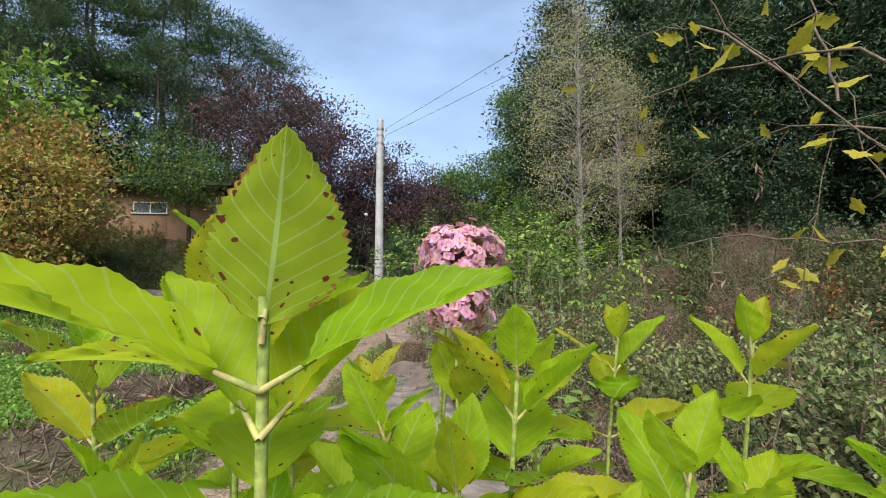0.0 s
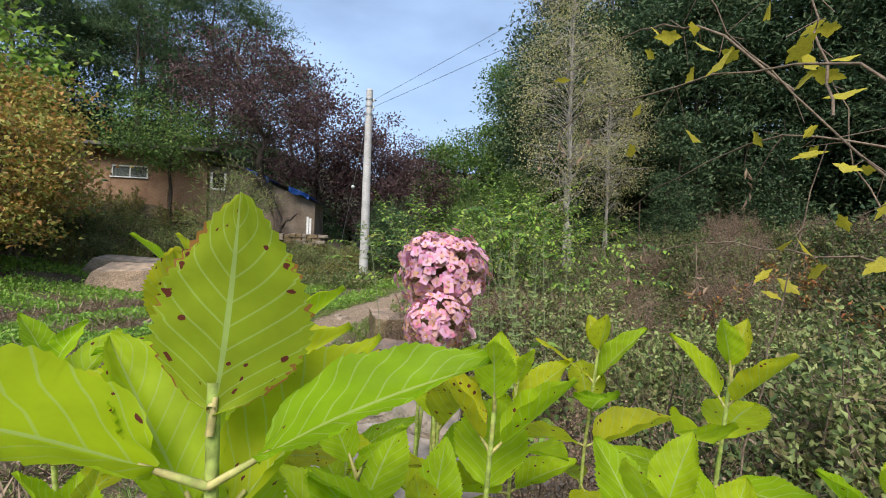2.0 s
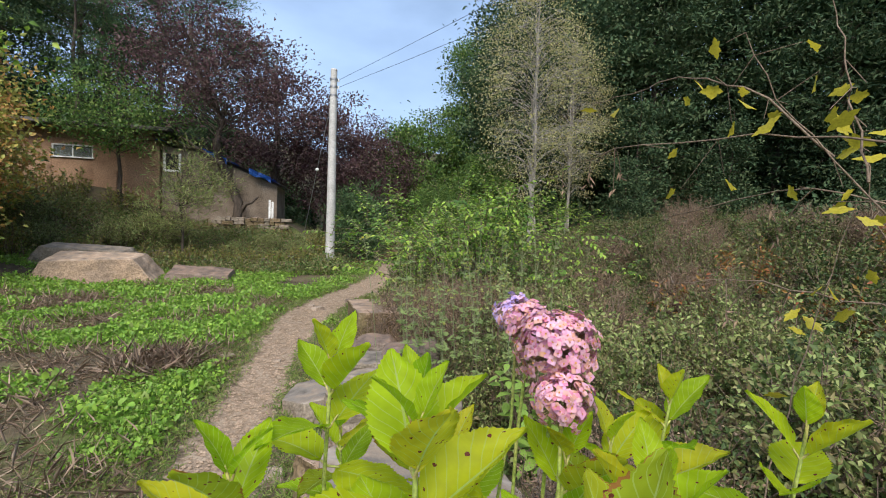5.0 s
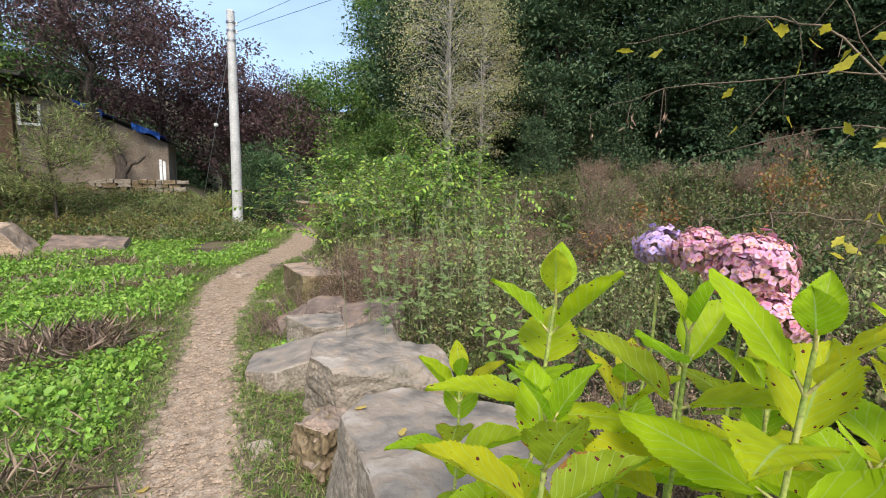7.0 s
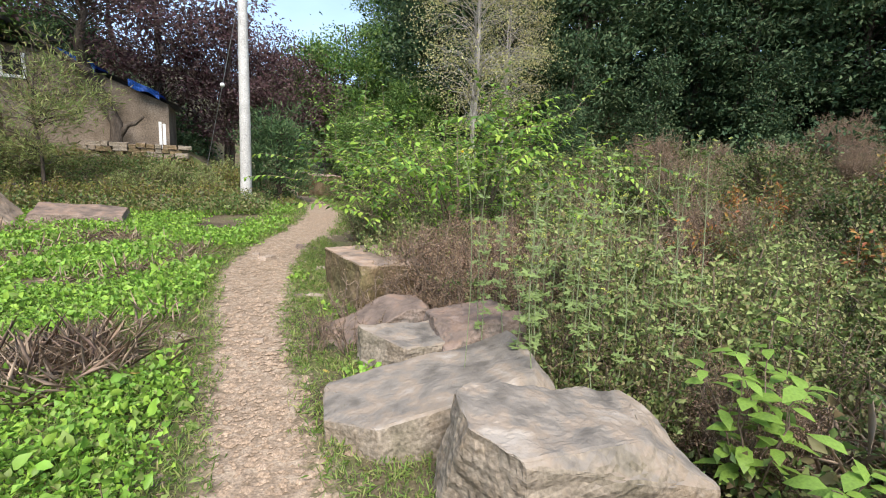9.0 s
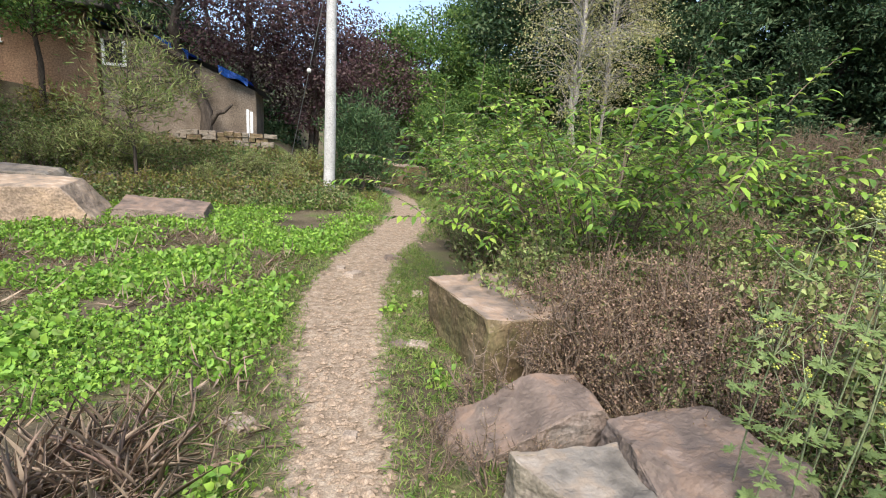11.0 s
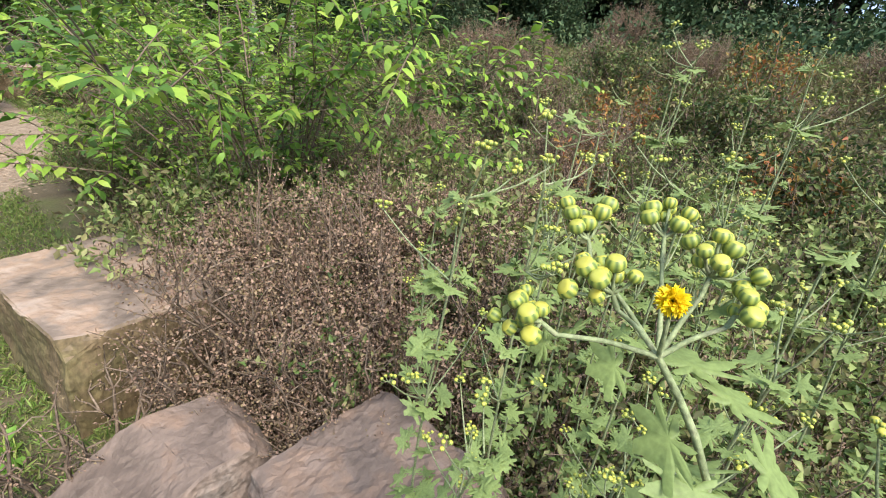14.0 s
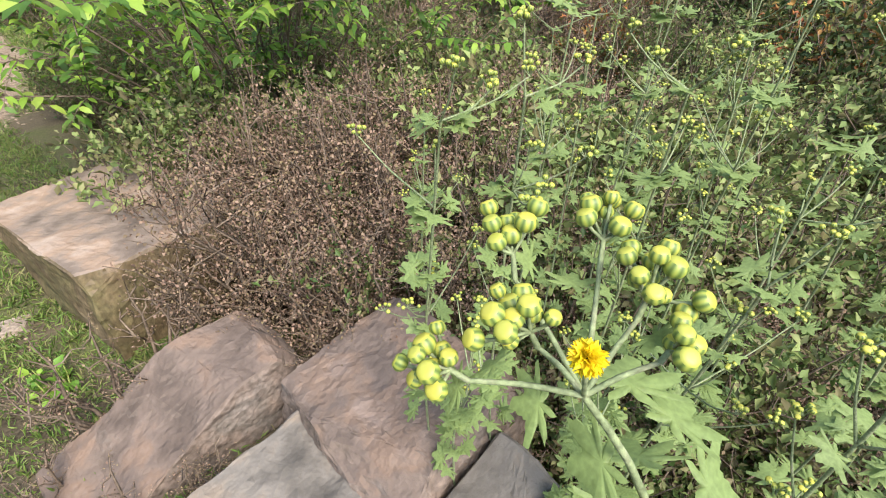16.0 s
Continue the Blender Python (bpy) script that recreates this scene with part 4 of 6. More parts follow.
# ---- low growth: stuff ----
def patch(name, n, xr, yr, keep, h, leaf, mat, label, clump=9, detail=0, spread=0.1, upright=0.6, seed=1):
    g = np.random.default_rng(seed)
    cx, cy = g.uniform(*xr, n), g.uniform(*yr, n)
    ok = keep(cx, cy, g)
    cx, cy = cx[ok], cy[ok]
    m = len(cx)
    X_ = np.repeat(cx, clump) + g.normal(0, spread, m * clump)
    Y_ = np.repeat(cy, clump) + g.normal(0, spread, m * clump)
    Z_ = lie(X_, Y_) + g.uniform(0.0, 1.0, m * clump) * h * np.repeat(g.uniform(0.3, 1.1, m), clump)
    D = anywhere(m * clump, upright, g)
    L = leaf[0] * g.uniform(0.5, 1.25, m * clump) * np.repeat(g.uniform(0.6, 1.25, m), clump)
    v, f = leaves(np.stack([X_, Y_, Z_], 1), D, anywhere(m * clump, 1.1, g), L, L * leaf[1] / leaf[0], detail)
    return tagged(part_mesh(name, mesh_of(name, v, f, [mat])), label, "plants", kind="stuff")


def fnoise(x, y, s, o=0.0):
    return np.array([noise.noise(Vector((a * s + o, b * s, o))) for a, b in zip(x, y)])


def keep_cover(x, y, g):
    away = path_x(y) - path_half(y) - x
    return (away > 0.22 + 0.25 * fnoise(x, y, 1.1, 3)) & (fnoise(x, y, 0.75, 9) + 0.55 * fnoise(x, y, 2.3, 4) > -0.05)


def keep_edge(x, y, g):
    away = np.abs(x - path_x(y)) - path_half(y)
    return (away > -0.06 + 0.1 * g.random(len(x))) & (away < 0.75 + 0.3 * g.random(len(x)))


def keep_dry(x, y, g):
    away = path_x(y) - path_half(y) - x
    return (away > 0.25) & (fnoise(x, y, 0.75, 9) < -0.05)


patch("ground_cover", 12500, (-7.5, -0.4), (2.0, 9), keep_cover, 0.10, (0.046, 0.032), L_cover, "lush low green weeds covering the ground", 14, 0, 0.07, 0.6, 2)
patch("ground_cover", 11000, (-9.5, 1.2), (8.5, 16.5), keep_cover, 0.13, (0.065, 0.045), L_cover, "lush low green weeds covering the ground", 13, 0, 0.1, 0.8, 3)
patch("ground_cover", 2600, (-6, -0.7), (2.0, 11), lambda x, y, g: keep_cover(x, y, g) & (fnoise(x, y, 1.3, 21) > 0.05), 0.14, (0.072, 0.046), L_cover, "taller broad-leaved weeds standing in clumps", 12, 1, 0.09, 0.35, 22)
patch("short_grass", 15000, (-1.6, 1.2), (1.5, 12), keep_edge, 0.035, (0.05, 0.007), L_grass, "short sparse grass along the trodden path", 8, 0, 0.03, 1.0, 4)
patch("short_grass", 5000, (0.0, 4.0), (11, 24), keep_edge, 0.06, (0.09, 0.012), L_grass, "grass along the far path", 8, 0, 0.06, 1.0, 5)
patch("dry_stalks", 1700, (-6, -0.7), (2, 12), keep_dry, 0.07, (0.2, 0.0045), L_dry, "flattened dry brown grass stalks", 18, 0, 0.1, 0.1, 6)
patch("field_grass", 16000, (2.6, 16), (-1, 19), lambda x, y, g: (x - path_x(y) > 1.4) & (x + y > 5.5) & (fnoise(x, y, 0.5, 5) > -0.3), 0.35, (0.2, 0.014), L_field, "dry grass and weeds on the field", 6, 0, 0.16, 0.7, 7)
patch("undergrowth", 9000, (1.4, 14), (-1, 18), lambda x, y, g: (x - path_x(y) > 1.2 + 0.4 * g.random(len(x))), 0.5, (0.07, 0.04), L_olive, "dense low undergrowth of small leaves", 10, 0, 0.16, 0.5, 8)
patch("undergrowth", 7000, (-13, 0.6), (14.3, 18.7), lambda x, y, g: x < path_x(y) - 1.2, 0.45, (0.075, 0.045), L_olive, "dense low undergrowth on the bank below the house", 10, 0, 0.15, 0.5, 12)
patch("undergrowth", 600, (-9, 0.2), (13.8, 18.5), lambda x, y, g: (x < path_x(y) - 1.4) & (fnoise(x, y, 0.8, 2) > 0), 0.4, (0.07, 0.05), L_yellowing, "yellowing leaves on the bank below the house", 9, 0, 0.13, 0.5, 13)
patch("undergrowth", 1500, (1.2, 3.4), (1.4, 4.4), lambda x, y, g: x > 1.35 + 0.3 * g.random(len(x)), 0.3, (0.05, 0.03), L_olive, "low tangled weeds behind the boulders", 10, 0, 0.1, 0.5, 14)
patch("brushwood", 190, (-2.0, -1.15), (5.2, 6.0), lambda x, y, g: (x + 1.55) ** 2 + (y - 5.6) ** 2 < 0.16, 0.12, (0.26, 0.0028), L_dry, "heap of dry pinkish-brown stalks in the weeds", 8, 0, 0.05, 0.5, 16)
patch("brushwood", 260, (1.7, 3.0), (2.2, 3.3), lambda x, y, g: x > 1.3, 0.25, (0.34, 0.004), L_dry, "heap of dry brown brushwood and stalks", 6, 0, 0.12, 0.05, 15)
patch("forest_floor", 9000, (9, 34), (2, 34), lambda x, y, g: (x - 9) * 0.45 + (y - 25) * 0.9 > -1.5, 1.2, (0.2, 0.12), L_dark, "dark undergrowth of the wood", 10, 0, 0.35, 0.5, 9)
patch("forest_floor", 4500, (14, 36), (-14, 24), lambda x, y, g: x > 15 + 0.25 * np.abs(y - 6), 1.5, (0.22, 0.13), L_dark, "dark undergrowth at the foot of the wood", 10, 0, 0.4, 0.5, 11)
patch("forest_floor", 6000, (-28, -1), (19, 36), lambda x, y, g: (y - 25) * 0.8 + (-x - 2) * 0.45 > -0.5, 1.2, (0.2, 0.12), L_dark, "dark undergrowth of the pine hill", 10, 0, 0.35, 0.5, 10)


def gravel(n, seed):
    g = np.random.default_rng(seed)
    y = g.uniform(2, 15, n)
    x = path_x(y) + g.normal(0, 1, n) * (path_half(y) * 0.75)
    r = g.uniform(0.008, 0.022, n) * np.where(g.random(n) < 0.12, 1.9, 1)
    base_v = np.array([(1, 0, 0), (0.3, 0.9, 0.1), (-0.8, 0.5, 0), (-0.7, -0.6, 0.05), (0.4, -0.9, 0), (0.1, 0.1, 0.55)], float)
    base_f = np.array([(0, 1, 5), (1, 2, 5), (2, 3, 5), (3, 4, 5), (4, 0, 5)])
    a = g.uniform(0, 6.28, n)
    ca, sa = np.cos(a)[:, None], np.sin(a)[:, None]
    B = base_v[None] * g.uniform(0.7, 1.3, (n, 6, 1))
    V = np.stack([B[..., 0] * ca - B[..., 1] * sa, (B[..., 0] * sa + B[..., 1] * ca) * 0.8, B[..., 2]], -1) * r[:, None, None]
    V += np.stack([x, y, lie(x, y) - 0.026 * np.clip(1 - np.abs(x - path_x(y)) / 0.5, 0, 1)], -1)[:, None]
    F = base_f[None] + (np.arange(n) * 6)[:, None, None]
    return V.reshape(-1, 3), F.reshape(-1, 3)


M_pebble = rough_mat("pebble", [(0.19, 0.135, 0.09), (0.29, 0.21, 0.145), (0.40, 0.31, 0.23)], 30.0, 0.3, 0.9, 90)
tagged(part_mesh("gravel", mesh_of("gravel", *gravel(5500, 51), [M_pebble])), "loose small brown stones on the path", "gravel", kind="stuff")
for i, (x, y, r) in enumerate([(0.66, 9.9, 0.14), (0.02, 9.1, 0.13), (-0.12, 9.4, 0.09), (0.17, 7.0, 0.1), (0.3, 6.95, 0.12), (0.12, 7.3, 0.06), (0.22, 6.2, 0.06), (-0.1, 3.3, 0.11), (-0.95, 6.1, 0.11), (-0.75, 6.6, 0.07), (0.5, 8.7, 0.08), (0.62, 8.3, 0.1), (-0.9, 4.3, 0.07), (-0.35, 5.9, 0.05)]):
    boulder("stone", (x, y, lie1(x, y) - 0.02), (r * 1.9, r * 1.4, r * 0.5), rz=40 * i, mat=M_gravel if i % 3 else M_rock_red, seed=100 + i, cuts=4, taper=0.2, label="small flat stone lying on the path's edge", category="stone", sink=0.01, rough=0.003)

# ---- houses on the terrace ----
def slab(name, parent, mat, x0, y0, z0, x1, y1, z1, bevel=0.01, label=""):
    return part(name, box_bm(x0, y0, z0, x1, y1, z1, bevel), mat, parent, label)


def sash(parent, x0, z0, x1, z1, y, mull=1):
    """A window: frame bars, sill and panes, set in its opening."""
    w = part("window", box_bm(x0, y + 0.02, z0, x0 + 0.05, y + 0.1, z1), M_white, parent)
    part("frame", box_bm(x1 - 0.05, y + 0.02, z0, x1, y + 0.1, z1), M_white, w)
    part("frame", box_bm(x0 + 0.05, y + 0.02, z1 - 0.05, x1 - 0.05, y + 0.1, z1), M_white, w)
    part("sill", box_bm(x0 - 0.05, y - 0.06, z0 - 0.05, x1 + 0.05, y + 0.12, z0, 0.008), M_white, w)
    step = (x1 - x0 - 0.1) / (mull + 1)
    for k in range(mull):
        xm = x0 + 0.05 + step * (k + 1)
        part("mullion", box_bm(xm - 0.02, y + 0.03, z0, xm + 0.02, y + 0.09, z1 - 0.05), M_white, w)
    for k in range(mull + 1):
        pane = part("pane", box_bm(x0 + 0.052 + step * k, y + 0.055, z0 + 0.003, x0 + 0.048 + step * (k + 1), y + 0.063, z1 - 0.052), M_glass, w)
        pane.visible_shadow = False
    return w


ha = tagged(new("house"), "low old house with ochre mud-plaster walls and a small window", "house")
YA = 20.0
wx0, wx1, wz0, wz1 = -9.72, -8.4, 3.63, 4.08
slab("wall", ha, M_plaster, -14, YA, 1.6, wx0, YA + 0.25, 4.75)
slab("wall", ha, M_plaster, wx1, YA, 1.6, -6.2, YA + 0.25, 4.75)
slab("wall", ha, M_plaster, wx0, YA + 0.002, 1.6, wx1, YA + 0.248, wz0 - 0.05)
slab("wall", ha, M_plaster, wx0, YA + 0.002, wz1, wx1, YA + 0.248, 4.75)
slab("wall", ha, M_plaster, -6.45, YA + 0.25, 1.6, -6.2, YA + 4, 4.75)
slab("wall", ha, M_plaster, -14, YA + 0.25, 1.6, -13.75, YA + 4, 4.75)
slab("wall", ha, M_plaster, -14, YA + 4, 1.6, -6.2, YA + 4.25, 4.75)
slab("post", ha, M_plaster, -7.85, YA - 0.09, 2.0, -7.6, YA - 0.002, 3.2, 0.02)
slab("floor", ha, M_black, -13.7, YA + 0.3, 1.62, -6.5, YA + 3.9, 1.75)
sash(ha, wx0, wz0, wx1, wz1, YA)
bm = box_bm(-14.6, YA - 0.7, 4.76, -5.7, YA + 4.9, 4.9, 0.02)
bmesh.ops.rotate(bm, verts=bm.verts[:], cent=(-10, YA, 4.8), matrix=Matrix.Rotation(radians(5), 3, "X"))
part("roof", bm, M_roof, ha)
for k in range(9):
    part("rafter", box_bm(-14 + k * 1.0, YA - 0.55, 4.58, -13.92 + k * 1.0, YA - 0.003, 4.68, 0.01), M_bark, ha)

hb = tagged(new("house"), "small plastered outbuilding with a sloping roof under a blue tarpaulin", "house")
YB = 20.0
bm = bmesh.new()
prof = [(-6.1, 1.0), (-1.95, 1.0), (-1.95, 2.95), (-4.9, 4.1), (-6.1, 4.25)]
fr, bk = [bm.verts.new((x, YB, z)) for x, z in prof], [bm.verts.new((x, YB + 3.2, z)) for x, z in prof]
bm.faces.new(fr)
bm.faces.new(bk[::-1])
for k in range(5):
    bm.faces.new((fr[k - 1], bk[k - 1], bk[k], fr[k]))
bmesh.ops.recalc_face_normals(bm, faces=bm.faces[:])
part("wall", bm, M_plaster_grey, hb)
ang = math.atan2(4.1 - 2.95, -4.9 + 1.95)


def roof_strip(name, x0, z0, x1, z1, y0, y1, th, mat, lift):
    n = 9
    bm_ = bmesh.new()
    rows = []
    for i in range(n):
        s = i / (n - 1)
        x, z = x0 + (x1 - x0) * s, z0 + (z1 - z0) * s + lift
        rows.append([bm_.verts.new((x, y + 0.03 * math.sin(5 * s + y), z + 0.025 * math.sin(9 * s + 3 * y))) for y in np.linspace(y0, y1, 6)])
    for i in range(n - 1):
        for j in range(5):
            bm_.faces.new((rows[i][j], rows[i + 1][j], rows[i + 1][j + 1], rows[i][j + 1]))
    bmesh.ops.solidify(bm_, geom=bm_.faces[:], thickness=th)
    return part(name, bm_, mat, hb)


roof_strip("roof", -6.3, 4.28, -4.9, 4.12, YB - 0.3, YB + 3.5, 0.08, M_roof, 0.1)
roof_strip("roof", -4.9, 4.12, -1.7, 2.87, YB - 0.3, YB + 3.5, 0.08, M_roof, 0.1)
roof_strip("tarpaulin", -4.6, 4.0, -3.6, 3.62, YB - 0.42, YB + 2.5, 0.03, M_tarp, 0.17)
roof_strip("tarpaulin", -3.0, 3.38, -2.1, 3.03, YB - 0.42, YB + 2.8, 0.03, M_tarp, 0.17)
roof_strip("tarpaulin", -6.35, 4.29, -5.9, 4.24, YB - 0.42, YB + 1.5, 0.03, M_tarp, 0.17)
for xa, za, xb, zb in ((-4.6, 4.15, -3.75, 3.82), (-2.95, 3.51, -2.15, 3.2)):
    bm = bmesh.new()
    cols_ = []
    for i in range(12):
        s_ = i / 11
        x_, z_ = xa + (xb - xa) * s_, za + (zb - za) * s_ + 0.05
        cols_.append([bm.verts.new((x_, YB - 0.44 - 0.03 * math.sin(11 * s_ + k), z_ - 0.1 * k * (1 + 0.25 * math.sin(7 * s_)))) for k in range(3)])
    for i in range(11):
        for k in range(2):
            bm.faces.new((cols_[i][k], cols_[i + 1][k], cols_[i + 1][k + 1], cols_[i][k + 1]))
    bmesh.ops.solidify(bm, geom=bm.faces[:], thickness=0.012)
    part("tarpaulin", bm, M_tarp, hb, "hanging edge of a blue tarpaulin")
wb = part("window", box_bm(-6.05, YB - 0.06, 3.28, -5.45, YB - 0.003, 3.36), M_white, hb, "white-framed dark window")
part("frame", box_bm(-5.53, YB - 0.06, 3.36, -5.45, YB - 0.003, 3.98), M_white, wb)
part("frame", box_bm(-6.05, YB - 0.06, 3.36, -5.97, YB - 0.003, 3.98), M_white, wb)
part("pane", box_bm(-5.97, YB - 0.03, 3.36, -5.53, YB - 0.008, 3.96), M_black, wb)
for k in range(2):
    part("board", box_bm(-2.2 + 0.11 * k, YB - 0.5 - 0.02 * k, 1.5, -2.12 + 0.11 * k, YB - 0.46 - 0.02 * k, 2.35 - 0.06 * k, 0.006), M_white, hb, "pale board leaning on the wall")

# terrace wall of flat stones
tw = tagged(new("terrace_wall"), "rough dry-laid terrace wall of flat grey stones", "stone wall")
wall_rng = random.Random(4)
for row in range(5):
    x = -4.4 + 0.1 * row
    while x < -1.6:
        w = wall_rng.uniform(0.16, 0.42)
        o = boulder("stone", (x + w / 2, 19.05 + wall_rng.uniform(-0.05, 0.05) - 0.0, 0.98 + row * 0.13 + wall_rng.uniform(-0.02, 0.02)), (w * 0.97, 0.34, 0.135 + wall_rng.uniform(-0.02, 0.02)), mat=M_rock_moss if wall_rng.random() < 0.5 else M_rock, seed=int(200 + row * 20 + (x + 5) * 5), cuts=2, taper=0.05, sink=0.0, rough=0.006)
        del o["category"]
        o.parent = tw
        x += w
# pieces of stones along the bank
for i, (x, y, w) in enumerate([(-3.2, 15.6, 0.9), (-1.9, 15.9, 0.7), (-5.2, 16.3, 0.9), (-0.9, 16.3, 0.5)]):
    boulder("stone", (x, y, lie1(x, y)), (w, 0.4, 0.3), rz=9 * i, mat=M_rock, seed=300 + i, cuts=4, label="grey stone set in the weedy bank", category="stone")

# ---- hydrangea ----
for _ in range(60):  # where the plants begin in the sequence
    R.random()
M_hyd, nt_, b_ = node_mat("hydrangea_leaf")
uv = nt_.nodes.new("ShaderNodeUVMap")
sep = nt_.nodes.new("ShaderNodeSeparateXYZ")
nt_.links.new(uv.outputs[0], sep.inputs[0])


def mnode(op, a=None, b=None, c=None):
    n = nt_.nodes.new("ShaderNodeMath")
    n.operation = op
    for i, v in enumerate((a, b, c)):
        if v is None:
            continue
        if isinstance(v, (int, float)):
            n.inputs[i].default_value = v
        else:
            nt_.links.new(v, n.inputs[i])
    return n.outputs[0]


off = mnode("ABSOLUTE", mnode("SUBTRACT", sep.outputs[0], 0.5))
rib = mnode("LESS_THAN", off, 0.018)
ph = mnode("FRACT", mnode("MULTIPLY", mnode("SUBTRACT", sep.outputs[1], mnode("MULTIPLY", off, 0.55)), 9.0))
vein = mnode("LESS_THAN", mnode("ABSOLUTE", mnode("SUBTRACT", ph, 0.5)), 0.05)
veins = mnode("MAXIMUM", rib, mnode("MULTIPLY", vein, 0.6))
oi = nt_.nodes.new("ShaderNodeObjectInfo")
hcol = ramp_of(nt_, [(0.0, (0.29, 0.48, 0.012)), (0.35, (0.41, 0.58, 0.014)), (0.6, (0.48, 0.58, 0.016)), (0.85, (0.57, 0.55, 0.025)), (1.0, (0.21, 0.38, 0.025))])
nt_.links.new(oi.outputs["Random"], hcol.inputs[0])
tc = nt_.nodes.new("ShaderNodeTexCoord")
comb = nt_.nodes.new("ShaderNodeCombineXYZ")
nt_.links.new(sep.outputs[0], comb.inputs[0])
nt_.links.new(mnode("MULTIPLY", sep.outputs[1], 1.6), comb.inputs[1])
nt_.links.new(mnode("MULTIPLY", oi.outputs["Random"], 57.0), comb.inputs[2])
nz = nt_.nodes.new("ShaderNodeTexNoise")
nz.inputs["Scale"].default_value, nz.inputs["Detail"].default_value = 3.0, 5.0
nt_.links.new(comb.outputs[0], nz.inputs["Vector"])
vor = nt_.nodes.new("ShaderNodeTexVoronoi")
vor.inputs["Scale"].default_value = 8.5
nt_.links.new(comb.outputs[0], vor.inputs["Vector"])
sepc = nt_.nodes.new("ShaderNodeSeparateXYZ")
nt_.links.new(vor.outputs["Color"], sepc.inputs[0])
old = mnode("MAXIMUM", mnode("MULTIPLY", mnode("SUBTRACT", oi.outputs["Random"], 0.5), 1.6), 0.0)
rag = nt_.nodes.new("ShaderNodeTexNoise")
rag.inputs["Scale"].default_value, rag.inputs["Detail"].default_value = 22.0, 4.0
nt_.links.new(comb.outputs[0], rag.inputs["Vector"])
spot = mnode("MULTIPLY", mnode("LESS_THAN", mnode("MULTIPLY_ADD", rag.outputs[0], 0.4, vor.outputs["Distance"]), mnode("MULTIPLY_ADD", sepc.outputs[1], 0.16, 0.33)), mnode("GREATER_THAN", mnode("MULTIPLY_ADD", off, 0.45, mnode("ADD", sepc.outputs[0], mnode("MULTIPLY", old, 0.42))), 1.03))
edge = mnode("GREATER_THAN", mnode("ADD", mnode("MULTIPLY", off, 0.9), mnode("MULTIPLY_ADD", rag.outputs[0], 0.2, mnode("MULTIPLY", nz.outputs[0], 0.5))), mnode("SUBTRACT", 0.99, mnode("MULTIPLY", old, 0.26)))
mixv = nt_.nodes.new("ShaderNodeMix")
mixv.data_type = "RGBA"
mixv.inputs[7].default_value = (0.48, 0.60, 0.16, 1)
nt_.links.new(veins, mixv.inputs[0])
nt_.links.new(hcol.outputs[0], mixv.inputs[6])
mot = nt_.nodes.new("ShaderNodeHueSaturation")
nt_.links.new(mnode("MULTIPLY_ADD", nz.outputs[0], 0.7, 0.65), mot.inputs["Value"])
nt_.links.new(mixv.outputs[2], mot.inputs["Color"])
mixe = nt_.nodes.new("ShaderNodeMix")
mixe.data_type = "RGBA"
mixe.inputs[7].default_value = (0.40, 0.19, 0.05, 1)
nt_.links.new(edge, mixe.inputs[0])
nt_.links.new(mot.outputs[0], mixe.inputs[6])
mixs = nt_.nodes.new("ShaderNodeMix")
mixs.data_type = "RGBA"
mixs.inputs[7].default_value = (0.17, 0.045, 0.03, 1)
nt_.links.new(spot, mixs.inputs[0])
nt_.links.new(mixe.outputs[2], mixs.inputs[6])
nt_.links.new(mixs.outputs[2], b_.inputs["Base Color"])
b_.inputs["Roughness"].default_value, b_.inputs["Specular IOR Level"].default_value = 0.5, 0.18
bp_ = nt_.nodes.new("ShaderNodeBump")
bp_.inputs["Strength"].default_value, bp_.inputs["Distance"].default_value = 0.35, 0.002
nt_.links.new(mnode("SUBTRACT", mnode("MULTIPLY", nz.outputs[0], 0.5), veins), bp_.inputs["Height"])
nt_.links.new(bp_.outputs[0], b_.inputs["Normal"])
tl = nt_.nodes.new("ShaderNodeBsdfTranslucent")
nt_.links.new(mixs.outputs[2], tl.inputs["Color"])
ms = nt_.nodes.new("ShaderNodeMixShader")
ms.inputs[0].default_value = 0.66
nt_.links.new(b_.outputs[0], ms.inputs[1])
nt_.links.new(tl.outputs[0], ms.inputs[2])
nt_.links.new(ms.outputs[0], nt_.nodes["Material Output"].inputs[0])
M_stem = rough_mat("green_stem", [(0.22, 0.30, 0.06), (0.32, 0.38, 0.10), (0.38, 0.33, 0.13)], 20.0, 0.15, 0.6, 120)
M_petiole = rough_mat("reddish_petiole", [(0.30, 0.40, 0.08), (0.38, 0.32, 0.13), (0.36, 0.43, 0.09)], 20.0, 0.1, 0.6, 120)


